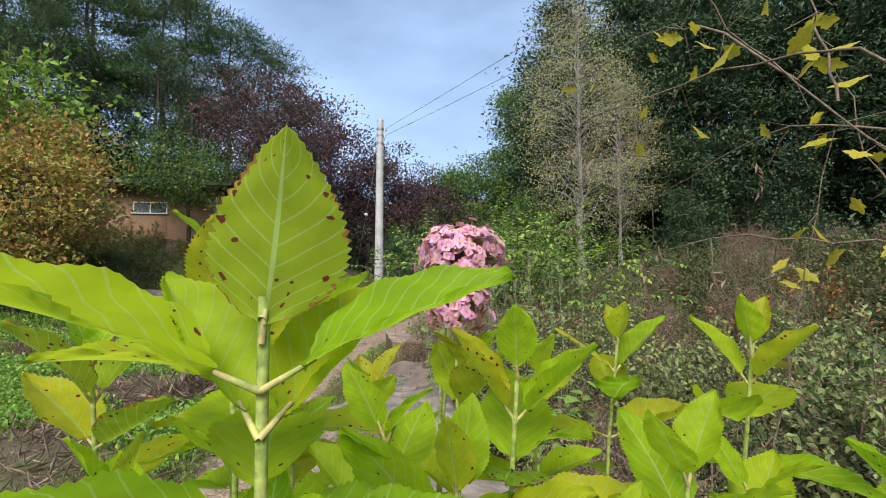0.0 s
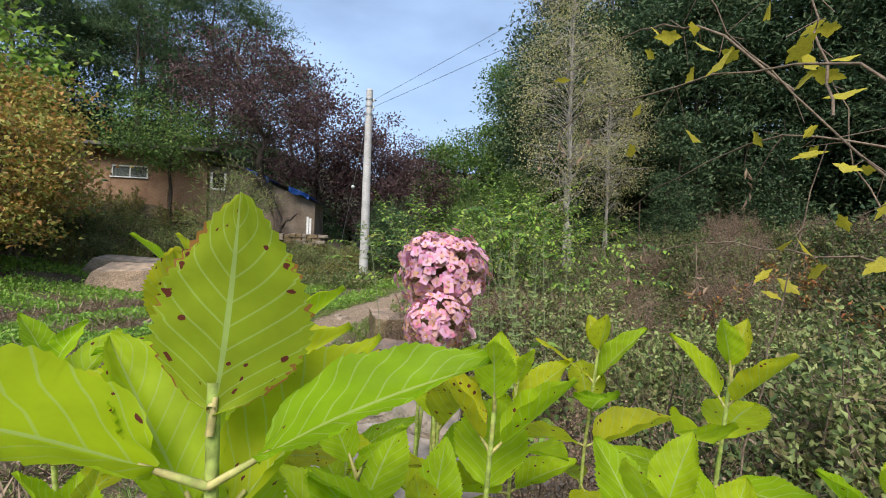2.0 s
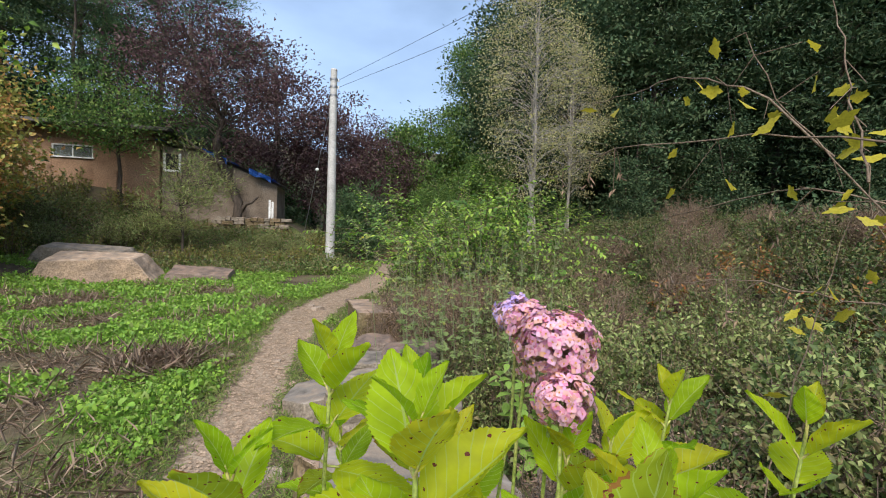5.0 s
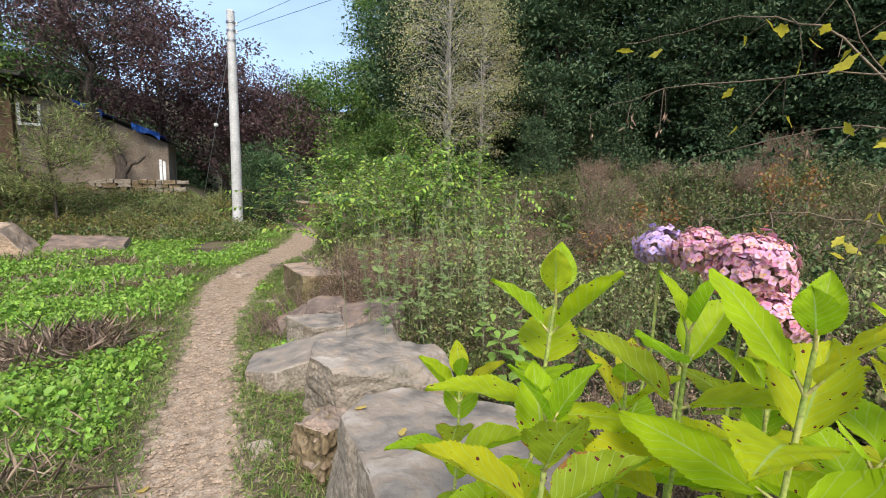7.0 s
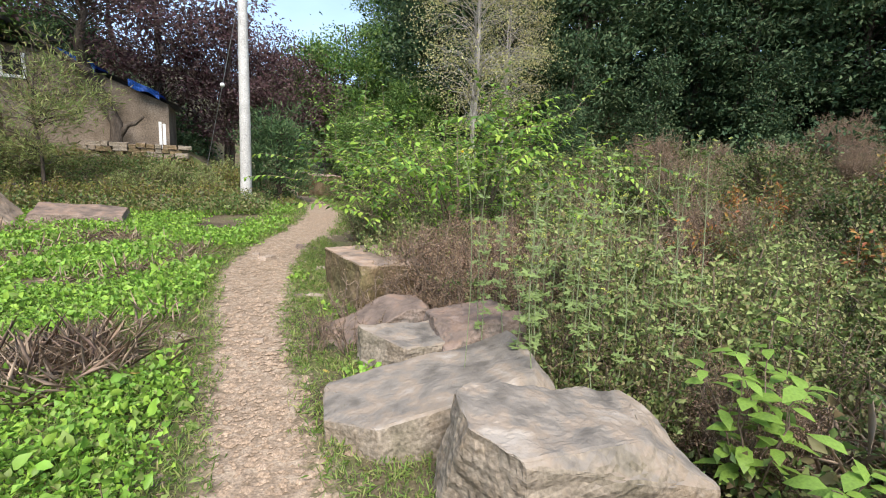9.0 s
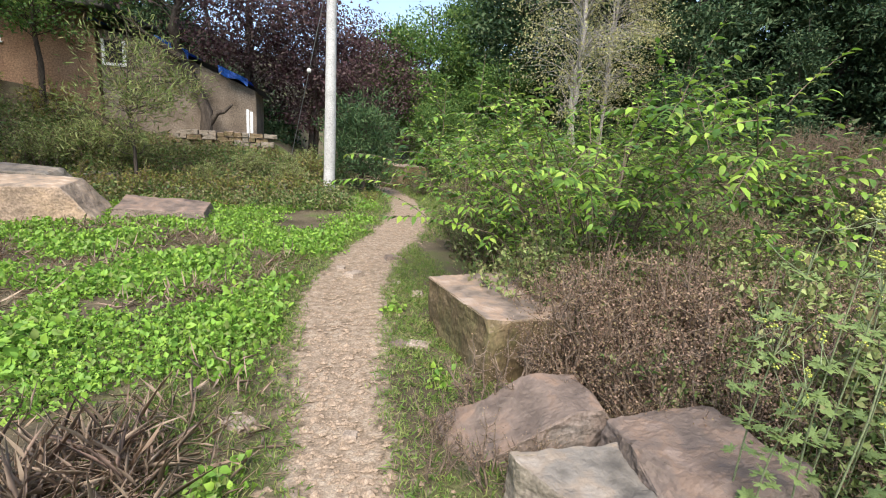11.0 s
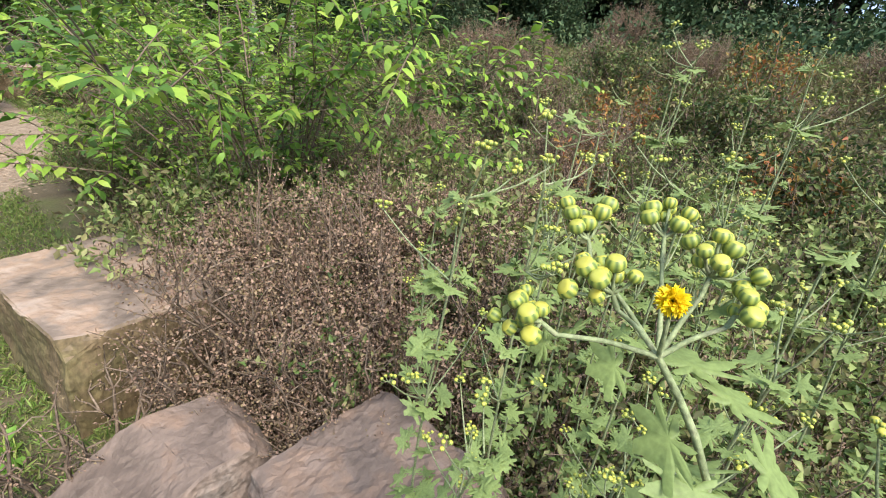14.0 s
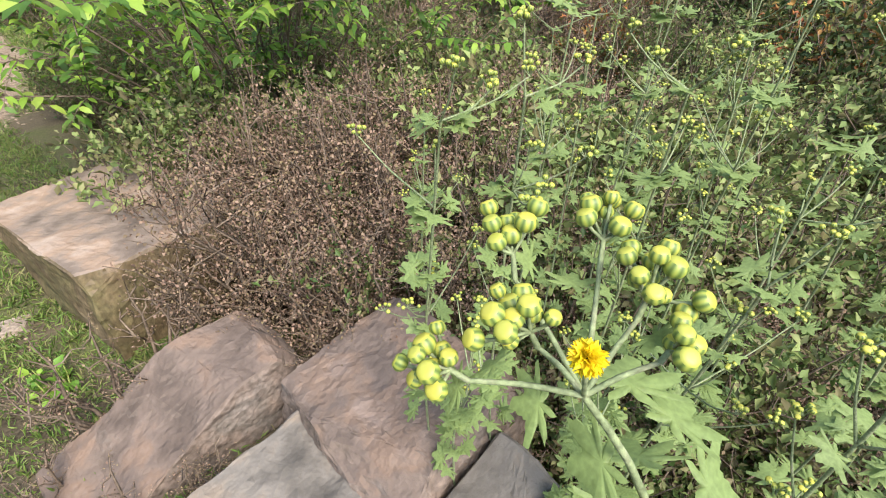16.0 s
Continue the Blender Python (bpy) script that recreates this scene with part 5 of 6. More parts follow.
def hydrangea_leaf(arch, cup, width, seed):
    """A serrated blade of length 1 along +y, with its own relief."""
    g = random.Random(seed)
    nv, nu = 44, 9
    V, UV = [], []
    for i in range(nv + 1):
        v = i / nv
        w = width * (math.sin(math.pi * v ** 0.82) ** 0.78) * (1 - 0.28 * v)
        tooth = 1 + (0.045 if i % 2 else -0.035) * (0.12 < v < 0.985)
        for j in range(nu):
            u = j / (nu - 1) * 2 - 1
            e = abs(u)
            x = u * w * (tooth if e > 0.99 else 1)
            yy = v + (0.012 if (i % 2 and e > 0.99) else 0)
            z = -arch * v * v + cup * e * e * w * 1.6 + 0.014 * math.sin(v * 21 + e * 5) * e + 0.02 * math.sin(3.1 * v + 2 * u + seed)
            z -= 0.022 * (e < 0.05)
            V.append((x, yy, z))
            UV.append((0.5 + u / 2, v))
    F = [(i * nu + j, i * nu + j + 1, (i + 1) * nu + j + 1, (i + 1) * nu + j) for i in range(nv) for j in range(nu - 1)]
    me = mesh_of("leaf", V, F, [M_hyd], True)
    lay = me.uv_layers.new(name="UVMap")
    li = np.zeros(len(me.loops), np.int32)
    me.loops.foreach_get("vertex_index", li)
    lay.data.foreach_set("uv", np.array(UV, np.float32)[li].ravel())
    return me


HL = [hydrangea_leaf(0.12, 0.25, 0.31, 1), hydrangea_leaf(0.32, 0.15, 0.33, 2), hydrangea_leaf(0.05, 0.42, 0.29, 3), hydrangea_leaf(0.22, -0.08, 0.36, 4)]


def set_leaf(parent, base, tip, up=(0, 0, 1), kind=None, wide=1.0, petiole=0.02):
    """A leaf with its stalk from base to tip."""
    base, tip = Vector(base), Vector(tip)
    d = (tip - base)
    L = d.length
    d.normalize()
    s = d.cross(Vector(up)).normalized()
    n = s.cross(d)
    b2 = base + d * petiole
    m = Matrix((s, d, n)).transposed().to_4x4()
    m.translation = b2
    k = L - petiole
    ob = new("leaf", HL[R.randrange(4) if kind is None else kind])
    ob.matrix_basis = m @ Matrix.Diagonal((k * wide, k, k, 1))
    ob.parent = parent
    pt = part_mesh("petiole", mesh_of("petiole", *tube([base, base * 0.4 + b2 * 0.6, b2 + d * 0.01], [0.0028, 0.0024, 0.0016], 6), [M_petiole], True), parent)
    return ob


def shoot(parent, foot, top, turn, lens=(0.09, 0.14, 0.17, 0.175, 0.17, 0.16, 0.15), elev=(70, 50, 30, 14, 2, -6, -10), gap=0.05, skip=0):
    """An upright shoot with crossed pairs of leaves."""
    foot, top = np.array(foot, float), np.array(top, float)
    p = bend(foot, top, 7, sag=0.0, wob=0.004)
    part_mesh("stem", mesh_of("stem", *tube(p, np.linspace(0.006, 0.0034, 7), 8), [M_stem], True), parent)
    ax = unit(top - foot)
    for k in range(skip, len(lens)):
        q = top - ax * gap * k * (1 + 0.12 * k)
        a = radians(turn + 90 * k + R.uniform(-12, 12))
        for s in (0, math.pi):
            e = radians(elev[k] + R.uniform(-9, 9))
            d = np.array((math.cos(a + s) * math.cos(e), math.sin(a + s) * math.cos(e), math.sin(e)))
            L = lens[k] * R.uniform(0.85, 1.12)
            set_leaf(parent, q, q + d * (L + 0.02), up=(-d[0] * 0.6, -d[1] * 0.6, 1.0), wide=R.uniform(0.92, 1.1))


hy1 = tagged(new("hydrangea"), "hydrangea shoot with broad serrated yellow-green spotted leaves", "hydrangea", "hydrangeas")
NODE = np.array((0.45, 0.53, 1.337))
part_mesh("stem", mesh_of("stem", *tube(bend(NODE - (0.01, -0.05, 1.36), NODE + (0.0, 0.005, 0.06), 8, wob=0.003), np.linspace(0.0075, 0.004, 8), 8), [M_stem], True), hy1)
set_leaf(hy1, NODE + (0, 0, 0.03), (0.464, 0.545, 1.506), up=(0.0, 1.0, -0.12), kind=0, wide=1.32, petiole=0.012)
set_leaf(hy1, NODE + (0, 0, 0.045), (0.47, 0.63, 1.44), up=(0, -1, 0.4), kind=2, petiole=0.012)
set_leaf(hy1, NODE, (0.255, 0.47, 1.447), up=(0.05, -0.15, 1), kind=0, wide=0.85, petiole=0.03)
set_leaf(hy1, NODE, (0.605, 0.525, 1.428), up=(0.0, -0.25, 1), kind=0, wide=0.8, petiole=0.03)
for a0, el, L in ((45, 38, 0.17), (140, 42, 0.16)):
    a, e = radians(a0), radians(el)
    q = NODE - (0, 0, 0.03)
    set_leaf(hy1, q, q + np.array((math.cos(a) * math.cos(e), math.sin(a) * math.cos(e), math.sin(e))) * L, up=(-math.cos(a), -math.sin(a), 0.8), kind=2, wide=0.9, petiole=0.02)
for dz, a0, L in ((0.075, 100, 0.18), (0.13, 15, 0.19), (0.175, 65, 0.19), (0.23, 130, 0.18)):
    for s in (0, 180):
        a = radians(a0 + s)
        q = NODE - (0, 0, dz)
        set_leaf(hy1, q, q + np.array((math.cos(a) * L, math.sin(a) * L, 0.035 - dz * 0.15)), kind=None, wide=1.05, petiole=0.03)

for tip, w in (((0.63, 0.46, 1.272), 1.0), ((0.29, 0.44, 1.268), 1.05), ((0.50, 0.41, 1.255), 1.1), ((0.22, 0.52, 1.29), 0.95), ((0.60, 0.60, 1.25), 1.0)):
    set_leaf(hy1, NODE - (0, 0, 0.095), tip, up=(0, -0.2, 1), kind=3, wide=w, petiole=0.02)
hy2 = tagged(new("hydrangea"), "leafy hydrangea bush with pink and purple flower heads", "hydrangea", "hydrangeas")
for f, t, a in (((0.62, 1.05), (0.66, 1.0, 1.23), 20), ((0.66, 0.9), (0.70, 0.82, 1.27), 75), ((0.22, 1.3), (0.24, 1.13, 1.385), 40), ((0.4, 1.05), (0.375, 0.98, 1.36), 100), ((0.36, 0.9), (0.34, 0.80, 1.40), 10),
                ((0.3, 1.6), (0.27, 1.52, 1.08), 60), ((0.55, 0.85), (0.53, 0.80, 1.20), 140), ((0.12, 1.1), (0.10, 0.96, 1.27), 150), ((0.5, 1.25), (0.5, 1.2, 1.16), 30), ((0.8, 1.2), (0.82, 1.1, 1.2), 110), ((0.62, 0.75), (0.6, 0.68, 1.18), 60), ((0.2, 0.85), (0.22, 0.8, 1.12), 20), ((0.45, 0.75), (0.42, 0.66, 1.12), 95), ((0.75, 0.7), (0.74, 0.62, 1.12), 35)):
    shoot(hy2, (*f, 0.0), t, a)
hy3 = tagged(new("hydrangea"), "hydrangea with upright fresh green shoots", "hydrangea", "hydrangeas")
for f, t, a in (((1.1, 1.1), (1.15, 0.95, 1.275), 30), ((1.0, 1.35), (1.02, 1.17, 1.25), 80), ((0.85, 0.8), (0.87, 0.72, 1.17), 15), ((1.3, 0.85), (1.28, 0.78, 1.12), 50), ((1.0, 0.9), (1.02, 0.8, 1.1), 120), ((0.9, 0.65), (0.92, 0.58, 1.08), 20), ((1.2, 0.6), (1.18, 0.56, 1.05), 70)):
    shoot(hy3, (*f, 0.0), t, a)

L_pink = leaf_mat("pink_petal", [(0.62, 0.20, 0.34), (0.70, 0.33, 0.46), (0.64, 0.34, 0.54), (0.76, 0.48, 0.56), (0.60, 0.34, 0.24), (0.72, 0.38, 0.44), (0.68, 0.42, 0.58)], 0.55, 0.3)
L_purple_petal = leaf_mat("purple_petal", [(0.36, 0.30, 0.66), (0.46, 0.36, 0.68), (0.58, 0.42, 0.68), (0.66, 0.44, 0.62), (0.72, 0.48, 0.62)], 0.55, 0.3)
L_eye = leaf_mat("floret_eye", [(0.5, 0.22, 0.05), (0.62, 0.36, 0.10), (0.36, 0.14, 0.06)], 0.6, 0.1)
M_pedicel = rough_mat("pedicel", [(0.28, 0.22, 0.10), (0.34, 0.26, 0.14), (0.40, 0.28, 0.2)], 20, 0.1, 0.7, 90)


def flower_head(parent, cen, rad, squash, n, mat, seed, label):
    """A mophead: four-petalled florets on fine stalks."""
    g = np.random.default_rng(seed)
    cen = np.array(cen)
    d = anywhere(n, 0.25, g)
    d = d[d[:, 2] > -0.72]
    P = cen + d * rad * np.array((1, 1, squash)) * g.uniform(0.78, 1.08, (len(d), 1)) * (1 + 0.11 * np.sin(5 * d[:, :1] + 4 * d[:, 2:] + seed) + 0.07 * np.sin(9 * d[:, 1:2] + seed))
    chunks, stalks, eyes = [], [], []
    for i in range(len(P)):
        nn = unit(d[i] + g.normal(0, 0.25, 3))
        a = unit(np.cross(nn, g.normal(0, 1, 3)))
        b = np.cross(nn, a)
        s = g.uniform(0.008, 0.0118)
        D = np.stack([a, b, -a, -b]) + nn * 0.3
        chunks.append(leaves(np.repeat(P[i][None], 4, 0), D, np.repeat(nn[None], 4, 0), s, s * 1.05, 1, 0.08, 0.16))
        eyes.append(leaves(np.repeat((P[i] + nn * 0.002)[None], 3, 0), anywhere(3, 0, g) + nn, np.repeat(nn[None], 3, 0), 0.0035, 0.003))
        stalks.append(tube([cen + d[i] * rad * 0.25, P[i]], [0.0012, 0.0007], 3))
    h = part_mesh("flower_head", mesh_of("flower_head", *merged(chunks), [mat]), parent, label)
    part_mesh("floret_eye", mesh_of("floret_eye", *merged(eyes), [L_eye]), h)["kind"] = "stuff"
    part_mesh("floret_stalk", mesh_of("floret_stalk", *merged(stalks), [M_pedicel]), h)["kind"] = "stuff"
    part_mesh("stem", mesh_of("stem", *tube(bend(cen - (0, 0, 0.02), (cen[0] - 0.02, cen[1] + 0.05, 0.1), 7, wob=0.006), np.linspace(0.0035, 0.0055, 7), 7), [M_stem], True), parent)


flower_head(hy2, (0.665, 1.07, 1.425), 0.076, 0.95, 600, L_pink, 71, "rounded pink flower head")
flower_head(hy2, (0.645, 1.0, 1.348), 0.052, 0.9, 280, L_pink, 72, "smaller drooping pink flower head")
flower_head(hy2, (0.655, 1.17, 1.447), 0.057, 0.85, 320, L_pink, 74, "pink flower head fading into purple")
flower_head(hy2, (0.67, 1.28, 1.442), 0.056, 0.85, 320, L_purple_petal, 73, "purple flower head")

# ---- overhanging branch with autumn leaves ----
br = tagged(new("overhanging_branch"), "thin bare branch with a few yellow and green autumn leaves", "branch")
L_twigleaf = leaf_mat("yellow_green_lobed_leaf", [(0.22, 0.30, 0.03), (0.36, 0.40, 0.04), (0.55, 0.38, 0.03), (0.5, 0.26, 0.03), (0.3, 0.30, 0.16), (0.6, 0.42, 0.04)], 0.5, 0.4)


def lobed_leaf(points, teeth, name, mat):
    """A flat lobed blade of length 1 along +y, dished a little."""
    V = [(0, 0, 0), (0, 0.45, 0.03)]
    for a, r in points:
        x, y = r * math.sin(a), 0.45 + r * math.cos(a) * (0.55 if math.cos(a) > 0 else 0.45)
        V.append((x, y, 0.14 * abs(x) - 0.12 * y * y))
    n = len(points)
    F = [(1, 2 + i, 2 + (i + 1) % n) for i in range(n)]
    return mesh_of(name, V, F, [mat])


def outline(lobes, depth, n=30):
    return [(2 * math.pi * i / n, (0.42 + 0.14 * math.cos(2 * math.pi * i / n) + depth * math.cos(lobes * 2 * math.pi * i / n)) * (0.95 if i % 2 else 1.05)) for i in range(n)]


TL = lobed_leaf(outline(5, 0.09), 1, "leaf", L_twigleaf)


def hang_leaf(parent, me, at, d, size, name="leaf", up=None):
    d = Vector(d).normalized()
    u = Vector(up or (R.gauss(0, 1), R.gauss(0, 1), R.gauss(0.3, 1)))
    s = d.cross(u).normalized()
    m = Matrix((s, d, s.cross(d))).transposed().to_4x4()
    m.translation = Vector(at)
    ob = new(name, me)
    ob.matrix_basis = m @ Matrix.Scale(size, 4)
    ob.parent = parent
    return ob


limbs = [[(2.0, 0.75, 1.2), (1.6, 1.09, 1.66), (1.52, 1.19, 1.846), (1.365, 1.252, 2.004), (1.298, 1.304, 2.2)], [(1.9, 0.9, 1.5), (1.665, 1.142, 1.755), (1.592, 1.352, 1.81), (1.616, 1.87, 1.74), (1.607, 2.247, 1.595)],
         [(1.85, 0.8, 1.5), (1.472, 1.084, 1.905), (1.378, 1.371, 1.936), (1.238, 1.766, 1.966), (1.228, 2.144, 1.92)], [(1.5, 1.2, 1.87), (1.346, 1.356, 2.095), (1.329, 1.632, 2.179), (1.284, 1.934, 2.167)],
         [(1.55, 1.15, 1.8), (1.6, 1.25, 2.1), (1.62, 1.35, 2.4)], [(1.75, 1.0, 1.45), (1.62, 1.25, 1.5), (1.5, 1.5, 1.52), (1.42, 1.7, 1.47)], [(1.5, 1.42, 0.3), (1.54, 1.36, 0.9), (1.57, 1.3, 1.3), (1.6, 1.2, 1.75)], [(2.1, 0.9, 1.0), (1.85, 1.15, 1.4), (1.75, 1.25, 1.7), (1.7, 1.3, 2.0)]]
for k, pts in enumerate(limbs):
    u = np.linspace(0, 1, len(pts))
    s = np.linspace(0, 1, 14)
    p = np.stack([np.interp(s, u, np.array(pts)[:, i]) for i in range(3)], 1) + rng.normal(0, 0.006, (14, 3))
    part_mesh("twig", mesh_of("twig", *tube(p, np.linspace(0.0036, 0.0012, 14), 6), [M_twig], True), br)
    for j in range(9 if k in (0, 3, 4) else 4):
        i = R.randrange(3, 14)
        e = p[i] + np.array((R.gauss(0, 0.05), R.gauss(0, 0.05), R.gauss(-0.02, 0.05)))
        part_mesh("petiole", mesh_of("petiole", *tube([p[i], e], [0.0013, 0.0009], 4), [M_twig]), br)
        hang_leaf(br, TL, e, (R.gauss(0, 0.6), R.gauss(0, 0.6), -0.7), R.uniform(0.045, 0.08))
    for j in range(5 if k in (1, 2, 5) else 0):
        i = R.randrange(6, 14)
        q = p[i] + np.array((R.gauss(0, 0.04), R.gauss(0.06, 0.05), R.gauss(-0.12, 0.05)))
        part_mesh("twig", mesh_of("twig", *tube(bend(p[i], q, 4, sag=0.02), [0.0025, 0.002, 0.0015, 0.001], 4), [M_twig]), br)
        c = leaves(np.repeat(q[None], 3, 0) + rng.normal(0, 0.012, (3, 3)), anywhere(3, -1.5), anywhere(3), 0.035, 0.009)
        part_mesh("catkin", mesh_of("catkin", *c, [L_brown]), br)

# ---- wild chrysanthemums ----
M_bud, nt_, b_ = node_mat("striped_bud")
tc = nt_.nodes.new("ShaderNodeTexCoord")
sp = nt_.nodes.new("ShaderNodeSeparateXYZ")
nt_.links.new(tc.outputs["Generated"], sp.inputs[0])
ang_ = mnode("ARCTAN2", mnode("SUBTRACT", sp.outputs[1], 0.5), mnode("SUBTRACT", sp.outputs[0], 0.5))
st = mnode("MULTIPLY_ADD", mnode("SINE", mnode("MULTIPLY", ang_, 8.0)), 0.5, 0.5)
fc = mnode("MAXIMUM", mnode("MULTIPLY", st, 0.8), mnode("GREATER_THAN", sp.outputs[2], 0.86))
oi = nt_.nodes.new("ShaderNodeObjectInfo")
bcol = ramp_of(nt_, [(0.0, (0.10, 0.15, 0.032)), (0.45, (0.25, 0.31, 0.06)), (1.0, (0.46, 0.42, 0.06))])
nt_.links.new(mnode("MULTIPLY", fc, mnode("MULTIPLY_ADD", oi.outputs["Random"], 0.35, 0.7)), bcol.inputs[0])
nt_.links.new(bcol.outputs[0], b_.inputs["Base Color"])
b_.inputs["Roughness"].default_value = 0.5
b_.inputs["Subsurface Weight"].default_value = 0.0
M_mum = rough_mat("downy_grey_green_stem", [(0.15, 0.18, 0.09), (0.22, 0.26, 0.13), (0.27, 0.26, 0.17)], 60.0, 0.2, 0.7, 300)
L_mumleaf = leaf_mat("chrysanthemum_leaf", [(0.13, 0.19, 0.065), (0.2, 0.27, 0.09), (0.29, 0.36, 0.13), (0.16, 0.22, 0.075), (0.25, 0.28, 0.11)], 0.55, 0.3)
L_yellow = leaf_mat("yellow_ray_floret", [(0.86, 0.66, 0.015), (0.88, 0.74, 0.03), (0.84, 0.56, 0.01)], 0.5, 0.3)
ML = lobed_leaf([(a, r * (1 + 0.1 * math.sin(11 * a))) for a, r in outline(7, 0.16, 60)], 1, "leaf", L_mumleaf)
bm = bmesh.new()
bmesh.ops.create_uvsphere(bm, u_segments=18, v_segments=10, radius=1.0)
for v in bm.verts:
    a = math.atan2(v.co.y, v.co.x)
    r = 1 + 0.035 * math.sin(8 * a) * (1 - abs(v.co.z))
    v.co = Vector((v.co.x * r, v.co.y * r, v.co.z * 0.9 - (0.12 if v.co.z > 0.9 else 0)))
for f in bm.faces:
    f.smooth = True
BUD = bpy.data.meshes.new("bud")
bm.to_mesh(BUD)
bm.free()
BUD.materials.append(M_bud)


def bud_cluster(parent, cen, n, spread, size, joint, up=(0, 0, 1)):
    """Buds on short stalks from one joint."""
    cen, joint = np.array(cen), np.array(joint)
    placed = []
    for _ in range(n * 14):
        if len(placed) == n:
            break
        q = cen + np.array((R.gauss(0, 1), R.gauss(0, 1), R.gauss(0, 0.55))) * spread * 0.5
        if all(np.linalg.norm(q - o) > size * 1.55 for o in placed):
            placed.append(q)
    for q in placed:
        r = size * R.uniform(0.72, 1.08)
        ax = Vector(unit(q - joint + np.array(up) * 0.01))
        m = ax.to_track_quat("Z", "Y").to_matrix().to_4x4()
        m.translation = Vector(q)
        b = new("bud", BUD)
        b.matrix_basis = m @ Matrix.Scale(r, 4)
        b.parent = parent
        mid = joint * 0.45 + q * 0.55 - np.array((0, 0, size * 0.4))
        part_mesh("stalk", mesh_of("stalk", *tube([joint, mid, q - np.array(ax) * r * 0.8], [size * 0.2, size * 0.16, size * 0.2], 6), [M_mum], True), parent)


def stem_along(parent, pts, r0, r1, name="stem"):
    u, s = np.linspace(0, 1, len(pts)), np.linspace(0, 1, 10)
    a = np.array(pts, float)
    p = np.stack([np.interp(s, u, a[:, i]) for i in range(3)], 1)
    p[1:-1] = (p[:-2] + p[1:-1] * 2 + p[2:]) / 4
    part_mesh(name, mesh_of(name, *tube(p, np.linspace(r0, r1, 10), 8), [M_mum], True), parent)
    return p


mum = tagged(new("chrysanthemum"), "wild chrysanthemum with clusters of striped yellow-green buds", "chrysanthemum", "chrysanthemums")
FORK = (0.50, 4.182, 1.494)
stem_along(mum, [(0.68, 4.35, 0.1), (0.6, 4.18, 0.9), (0.52, 4.14, 1.40), (0.509, 4.16, 1.46), FORK], 0.0026, 0.0014)
J = [(0.478, 4.215, 1.499), (0.515, 4.22, 1.517), (0.536, 4.196, 1.518), (0.526, 4.177, 1.512), (0.498, 4.2, 1.508), (0.517, 4.165, 1.507)]
for k, (c, n, sp_, dep) in enumerate((((0.472, 4.226, 1.508), 10, 0.0095, 0), ((0.523, 4.228, 1.533), 9, 0.009, 0), ((0.553, 4.203, 1.536), 8, 0.0105, 0), ((0.536, 4.176, 1.528), 12, 0.013, 0), ((0.496, 4.206, 1.521), 11, 0.0125, 0), ((0.523, 4.162, 1.517), 6, 0.0075, 0))):
    bud_cluster(mum, c, n, sp_, 0.0041, np.array(J[k]) * 0.5 + np.array(c) * 0.5)
    stem_along(mum, [J[k], tuple(np.array(J[k]) * 0.5 + np.array(c) * 0.5)], 0.0012, 0.001, "branch")
    stem_along(mum, [FORK, tuple((np.array(FORK) + J[k]) / 2 + (0, 0, 0.002)), J[k]], 0.0012, 0.0009, "branch")
fc_ = np.array((0.491, 4.181, 1.522))
g_ = np.random.default_rng(5)
D_ = anywhere(150, 0.35, g_)
part_mesh("flower", mesh_of("flower", *leaves(fc_ + D_ * 0.0012, D_, anywhere(150, 1, g_), 0.0048, 0.0032, 0, 0.2, 0.45), [L_yellow]), mum, "opening yellow flower")
stem_along(mum, [FORK, (0.494, 4.181, 1.508), tuple(fc_)], 0.001, 0.0008, "branch")
for at, d, s in (((0.512, 4.158, 1.466), (-0.3, 0.5, -0.35), 0.038), ((0.514, 4.158, 1.468), (0.6, -0.1, 0.05), 0.036), ((0.509, 4.165, 1.478), (0.55, 0.25, 0.1), 0.04), ((0.5, 4.185, 1.49), (-0.3, 0.5, -0.2), 0.028), ((0.518, 4.15, 1.45), (0.4, -0.6, -0.2), 0.04), ((0.53, 4.215, 1.515), (-0.2, 0.2, 0.2), 0.018),
                 ((0.524, 4.2, 1.51), (0.6, 0.3, 0.1), 0.02), ((0.53, 4.178, 1.505), (-0.2, -0.4, 0.2), 0.022), ((0.48, 4.212, 1.497), (-0.2, 0.5, -0.3), 0.018), ((0.488, 4.205, 1.5), (0.2, 0.6, -0.3), 0.02), ((0.51, 4.16, 1.455), (-0.5, -0.1, -0.3), 0.036), ((0.53, 4.15, 1.42), (0.5, 0.4, -0.2), 0.045), ((0.53, 4.15, 1.40), (-0.3, 0.6, -0.3), 0.042)):
    hang_leaf(mum, ML, at, d, s, up=(-0.25, -0.2, 1))


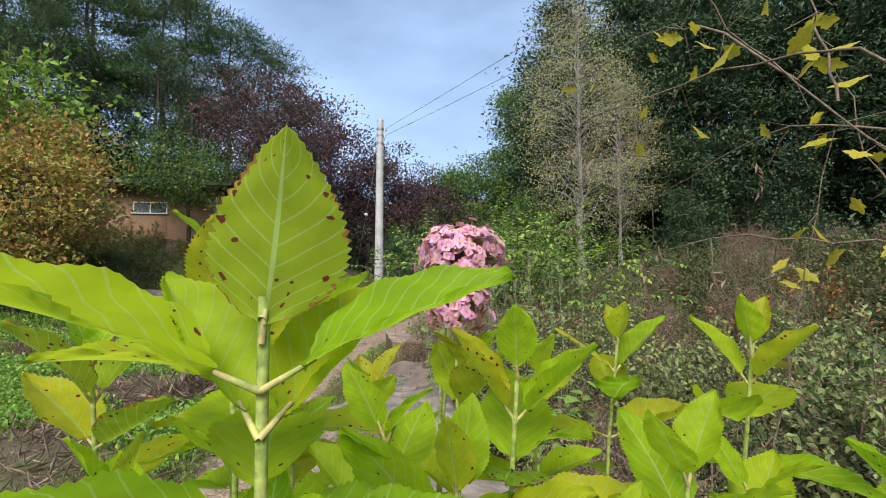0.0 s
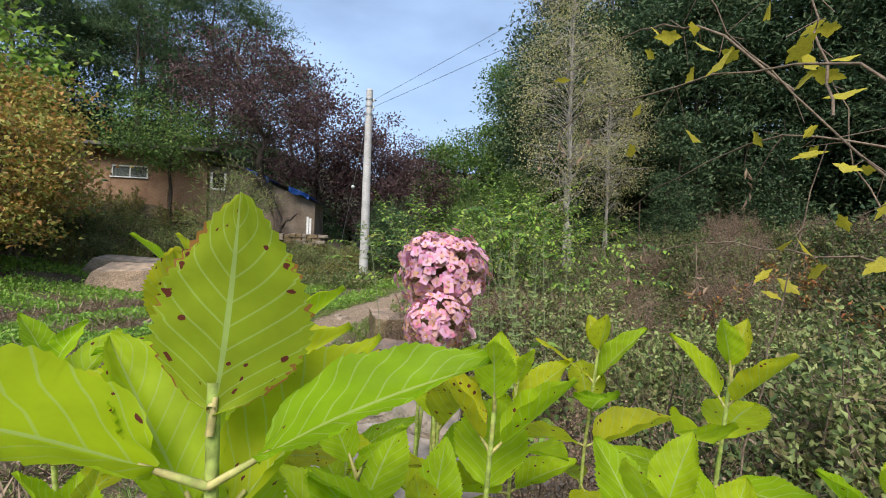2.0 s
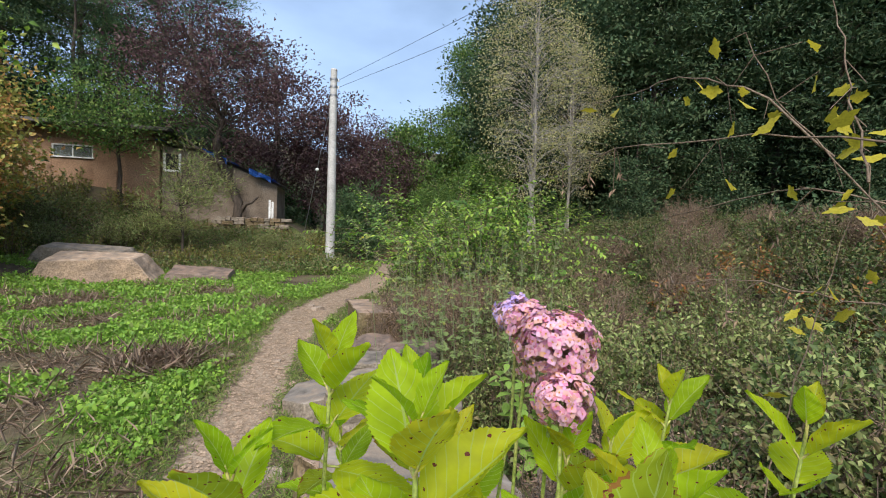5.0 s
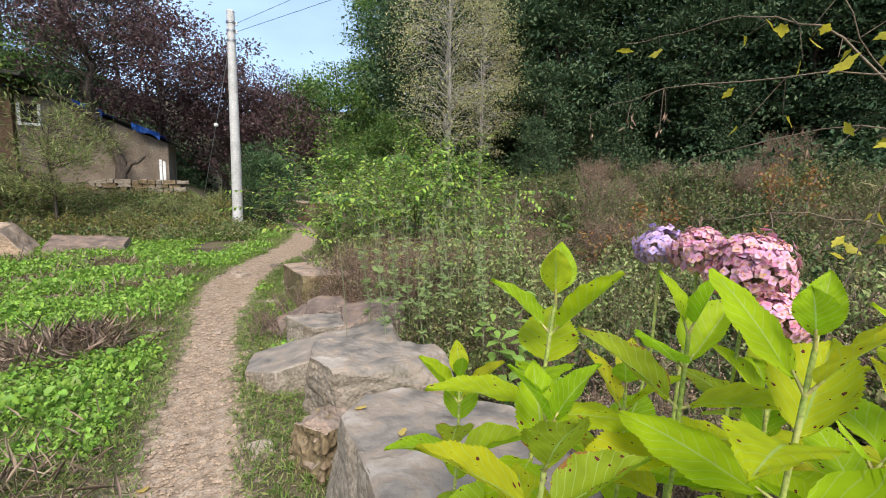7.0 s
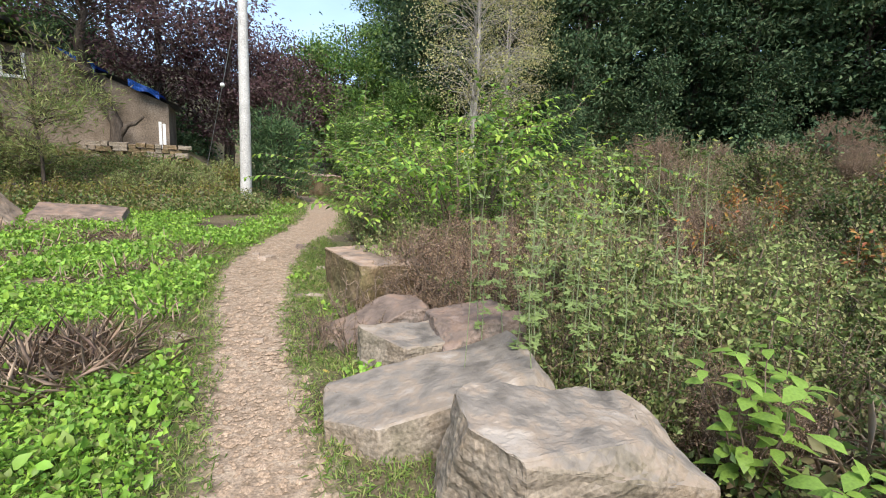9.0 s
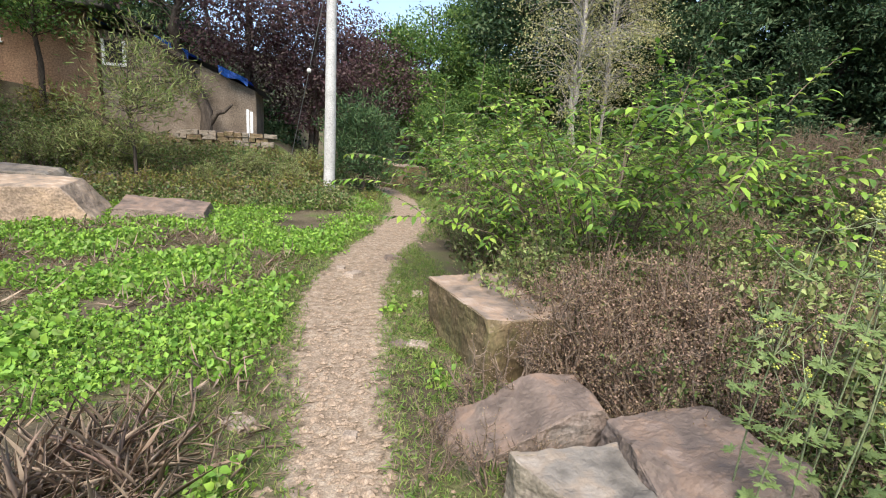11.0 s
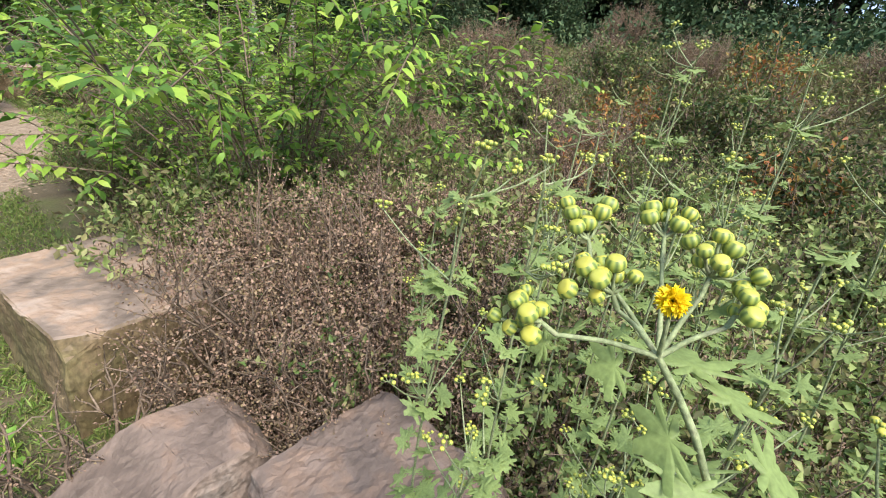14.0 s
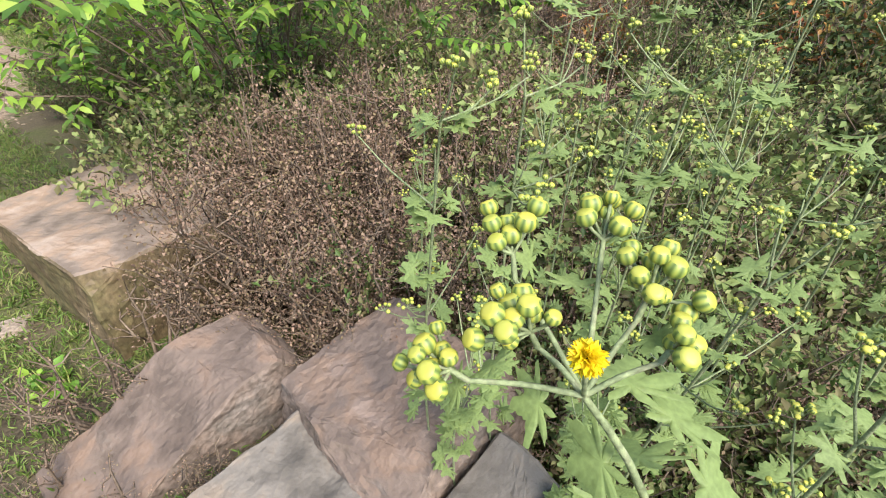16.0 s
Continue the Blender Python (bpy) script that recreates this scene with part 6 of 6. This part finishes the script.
def chrysanthemum(foot, top, seed, heads=9, size=0.004, leafy=54):
    """A branching downy stem with lobed leaves and bud clusters."""
    R.seed(seed)
    ob = tagged(new("chrysanthemum"), "tall leafy wild chrysanthemum with small yellow-green buds", "chrysanthemum", "chrysanthemums")
    foot, top = np.array(foot, float), np.array(top, float)
    p = stem_along(ob, [foot, foot * 0.5 + top * 0.5 + (R.gauss(0, 0.04), R.gauss(0, 0.04), 0), top], 0.0042, 0.002)
    for k in range(heads):
        i = R.randrange(6, 10)
        q = p[i] + np.array((R.gauss(0, 0.055), R.gauss(0, 0.055), R.uniform(0.02, 0.09) + (9 - i) * 0.02))
        stem_along(ob, [p[i], p[i] * 0.4 + q * 0.6 - (0, 0, 0.01), q], 0.0017, 0.0011, "branch")
        bud_cluster(ob, q + np.array((0, 0, 0.012)), R.randrange(5, 9), 0.012, size, q)
    for k in range(leafy):
        i = R.randrange(3, 10)
        a = R.uniform(0, 6.28)
        hang_leaf(ob, ML, p[i] + np.array((math.cos(a), math.sin(a), 0)) * 0.004, (math.cos(a), math.sin(a), R.uniform(-0.3, 0.4)), R.uniform(0.035, 0.075) * (1.2 - i * 0.05), up=(R.gauss(0, 0.3), R.gauss(0, 0.3), 1))
    return ob


for i, (f, t) in enumerate((((1.02, 4.75, 0.1), (0.84, 4.52, 1.42)), ((1.15, 4.6, 0.1), (0.93, 4.45, 1.44)), ((1.3, 4.45, 0.1), (1.14, 4.3, 1.42)), ((1.1, 4.2, 0.1), (0.98, 4.12, 1.25)), ((1.35, 4.7, 0.1), (1.27, 4.55, 1.50)),
                            ((1.5, 4.3, 0.0), (1.4, 4.2, 1.52)), ((0.95, 4.0, 0.1), (0.84, 4.0, 1.33)), ((1.6, 4.7, 0.0), (1.5, 4.6, 1.45)), ((1.75, 4.35, 0.0), (1.66, 4.3, 1.4)), ((1.9, 5.0, 0.0), (1.8, 4.85, 1.35)), ((0.95, 4.6, 0.1), (0.8, 4.42, 1.05)), ((1.2, 4.35, 0.1), (1.05, 4.25, 1.0)), ((1.4, 5.0, 0.1), (1.3, 4.95, 1.2)), ((1.45, 3.9, 0.0), (1.35, 3.9, 1.25)), ((1.2, 3.8, 0.1), (1.12, 3.85, 1.1)), ((1.8, 4.0, 0.0), (1.7, 4.0, 1.5)), ((2.1, 4.4, 0.0), (2.0, 4.35, 1.55)), ((1.0, 4.35, 0.1), (0.9, 4.25, 0.95)), ((1.55, 4.5, 0.0), (1.45, 4.4, 1.2)), ((2.3, 4.9, 0.0), (2.2, 4.8, 1.5)), ((1.65, 3.7, 0.0), (1.55, 3.75, 1.4)), ((2.0, 3.8, 0.0), (1.9, 3.85, 1.6)), ((1.35, 4.15, 0.1), (1.25, 4.1, 1.35)), ((1.7, 4.55, 0.0), (1.62, 4.45, 1.62)), ((2.4, 4.3, 0.0), (2.3, 4.25, 1.65)), ((1.95, 4.6, 0.0), (1.88, 4.55, 1.6)))):
    chrysanthemum(f, t, 400 + i)

# leafy sapling behind the flat boulder
M_broad = leaf_mat("broad_sapling_leaf", [(0.09, 0.18, 0.04), (0.14, 0.26, 0.05), (0.24, 0.36, 0.065), (0.06, 0.13, 0.035)], 0.45, 0.35)
BL = mesh_of("leaf", *leaves(np.zeros((1, 3)), np.array([[0, 1.0, 0]]), np.array([[0, 0, 1.0]]), 1.0, 0.52, 1, 0.12, 0.2), [M_broad], True)


def sapling(x, y, h, seed, stems=5):
    R.seed(seed)
    ob = tagged(new("leafy_sapling"), "small sapling with broad bright green leaves", "sapling", "saplings")
    z0 = lie1(x, y)
    for s in range(stems):
        a = R.uniform(0, 6.28)
        e = np.array((x + math.cos(a) * 0.3 * R.random(), y + math.sin(a) * 0.3 * R.random(), z0 + h * R.uniform(0.6, 1.0)))
        p = bend((x, y, z0 - 0.05), e, 8, sag=0.04, wob=0.012)
        part_mesh("stem", mesh_of("stem", *tube(p, np.linspace(0.006, 0.002, 8), 6), [M_twig], True), ob)
        for k in range(12):
            i = min(7, 2 + k // 2)
            b_a = a + k * 2.4
            hang_leaf(ob, BL, p[i] + np.array((math.cos(b_a), math.sin(b_a), 0)) * 0.01, (math.cos(b_a), math.sin(b_a), R.uniform(-0.35, 0.3)), R.uniform(0.085, 0.15), up=(R.gauss(0, 0.25), R.gauss(0, 0.25), 1))
    return ob


sapling(1.62, 3.2, 0.95, 61, 7)
sapling(2.05, 3.45, 0.85, 62, 5)
sapling(1.5, 2.7, 0.5, 63, 3)
# tufts beside the tall boulder
for i, (x, y) in enumerate(((0.25, 7.75), (0.32, 6.3), (-0.95, 5.6), (0.18, 4.9))):
    shrub("weed_tuft", (x, y), 0.14, 0.13, 16, (0.05, 0.04), 5, M_stem, L_cover, 95 + i, "small tuft of fresh green weeds", category="weed", group="weed tufts", detail=1, jitter=0.01)
# fallen leaves
FL = lobed_leaf(outline(3, 0.05, 16), 1, "fallen_leaf", L_autumn)
for i, (x, y, z) in enumerate(((0.32, 2.6, 0), (0.45, 2.3, 0), (0.65, 2.1, 0), (-0.9, 4.6, 0), (-0.7, 3.2, 0), (-0.2, 4.2, 0), (0.0, 5.1, 0), (-1.1, 5.2, 0))):
    o = new("fallen_leaf", FL)
    hitz = scene.ray_cast(bpy.context.evaluated_depsgraph_get(), Vector((x, y, 3)), Vector((0, 0, -1)))[1].z
    o.matrix_basis = pose(x, y, hitz + 0.008, R.uniform(-8, 8), R.uniform(-8, 8), 50 * i) @ Matrix.Scale(0.07, 4)
    tagged(o, "dry curled yellow-brown leaf fallen on the ground", "leaf", "fallen leaves")
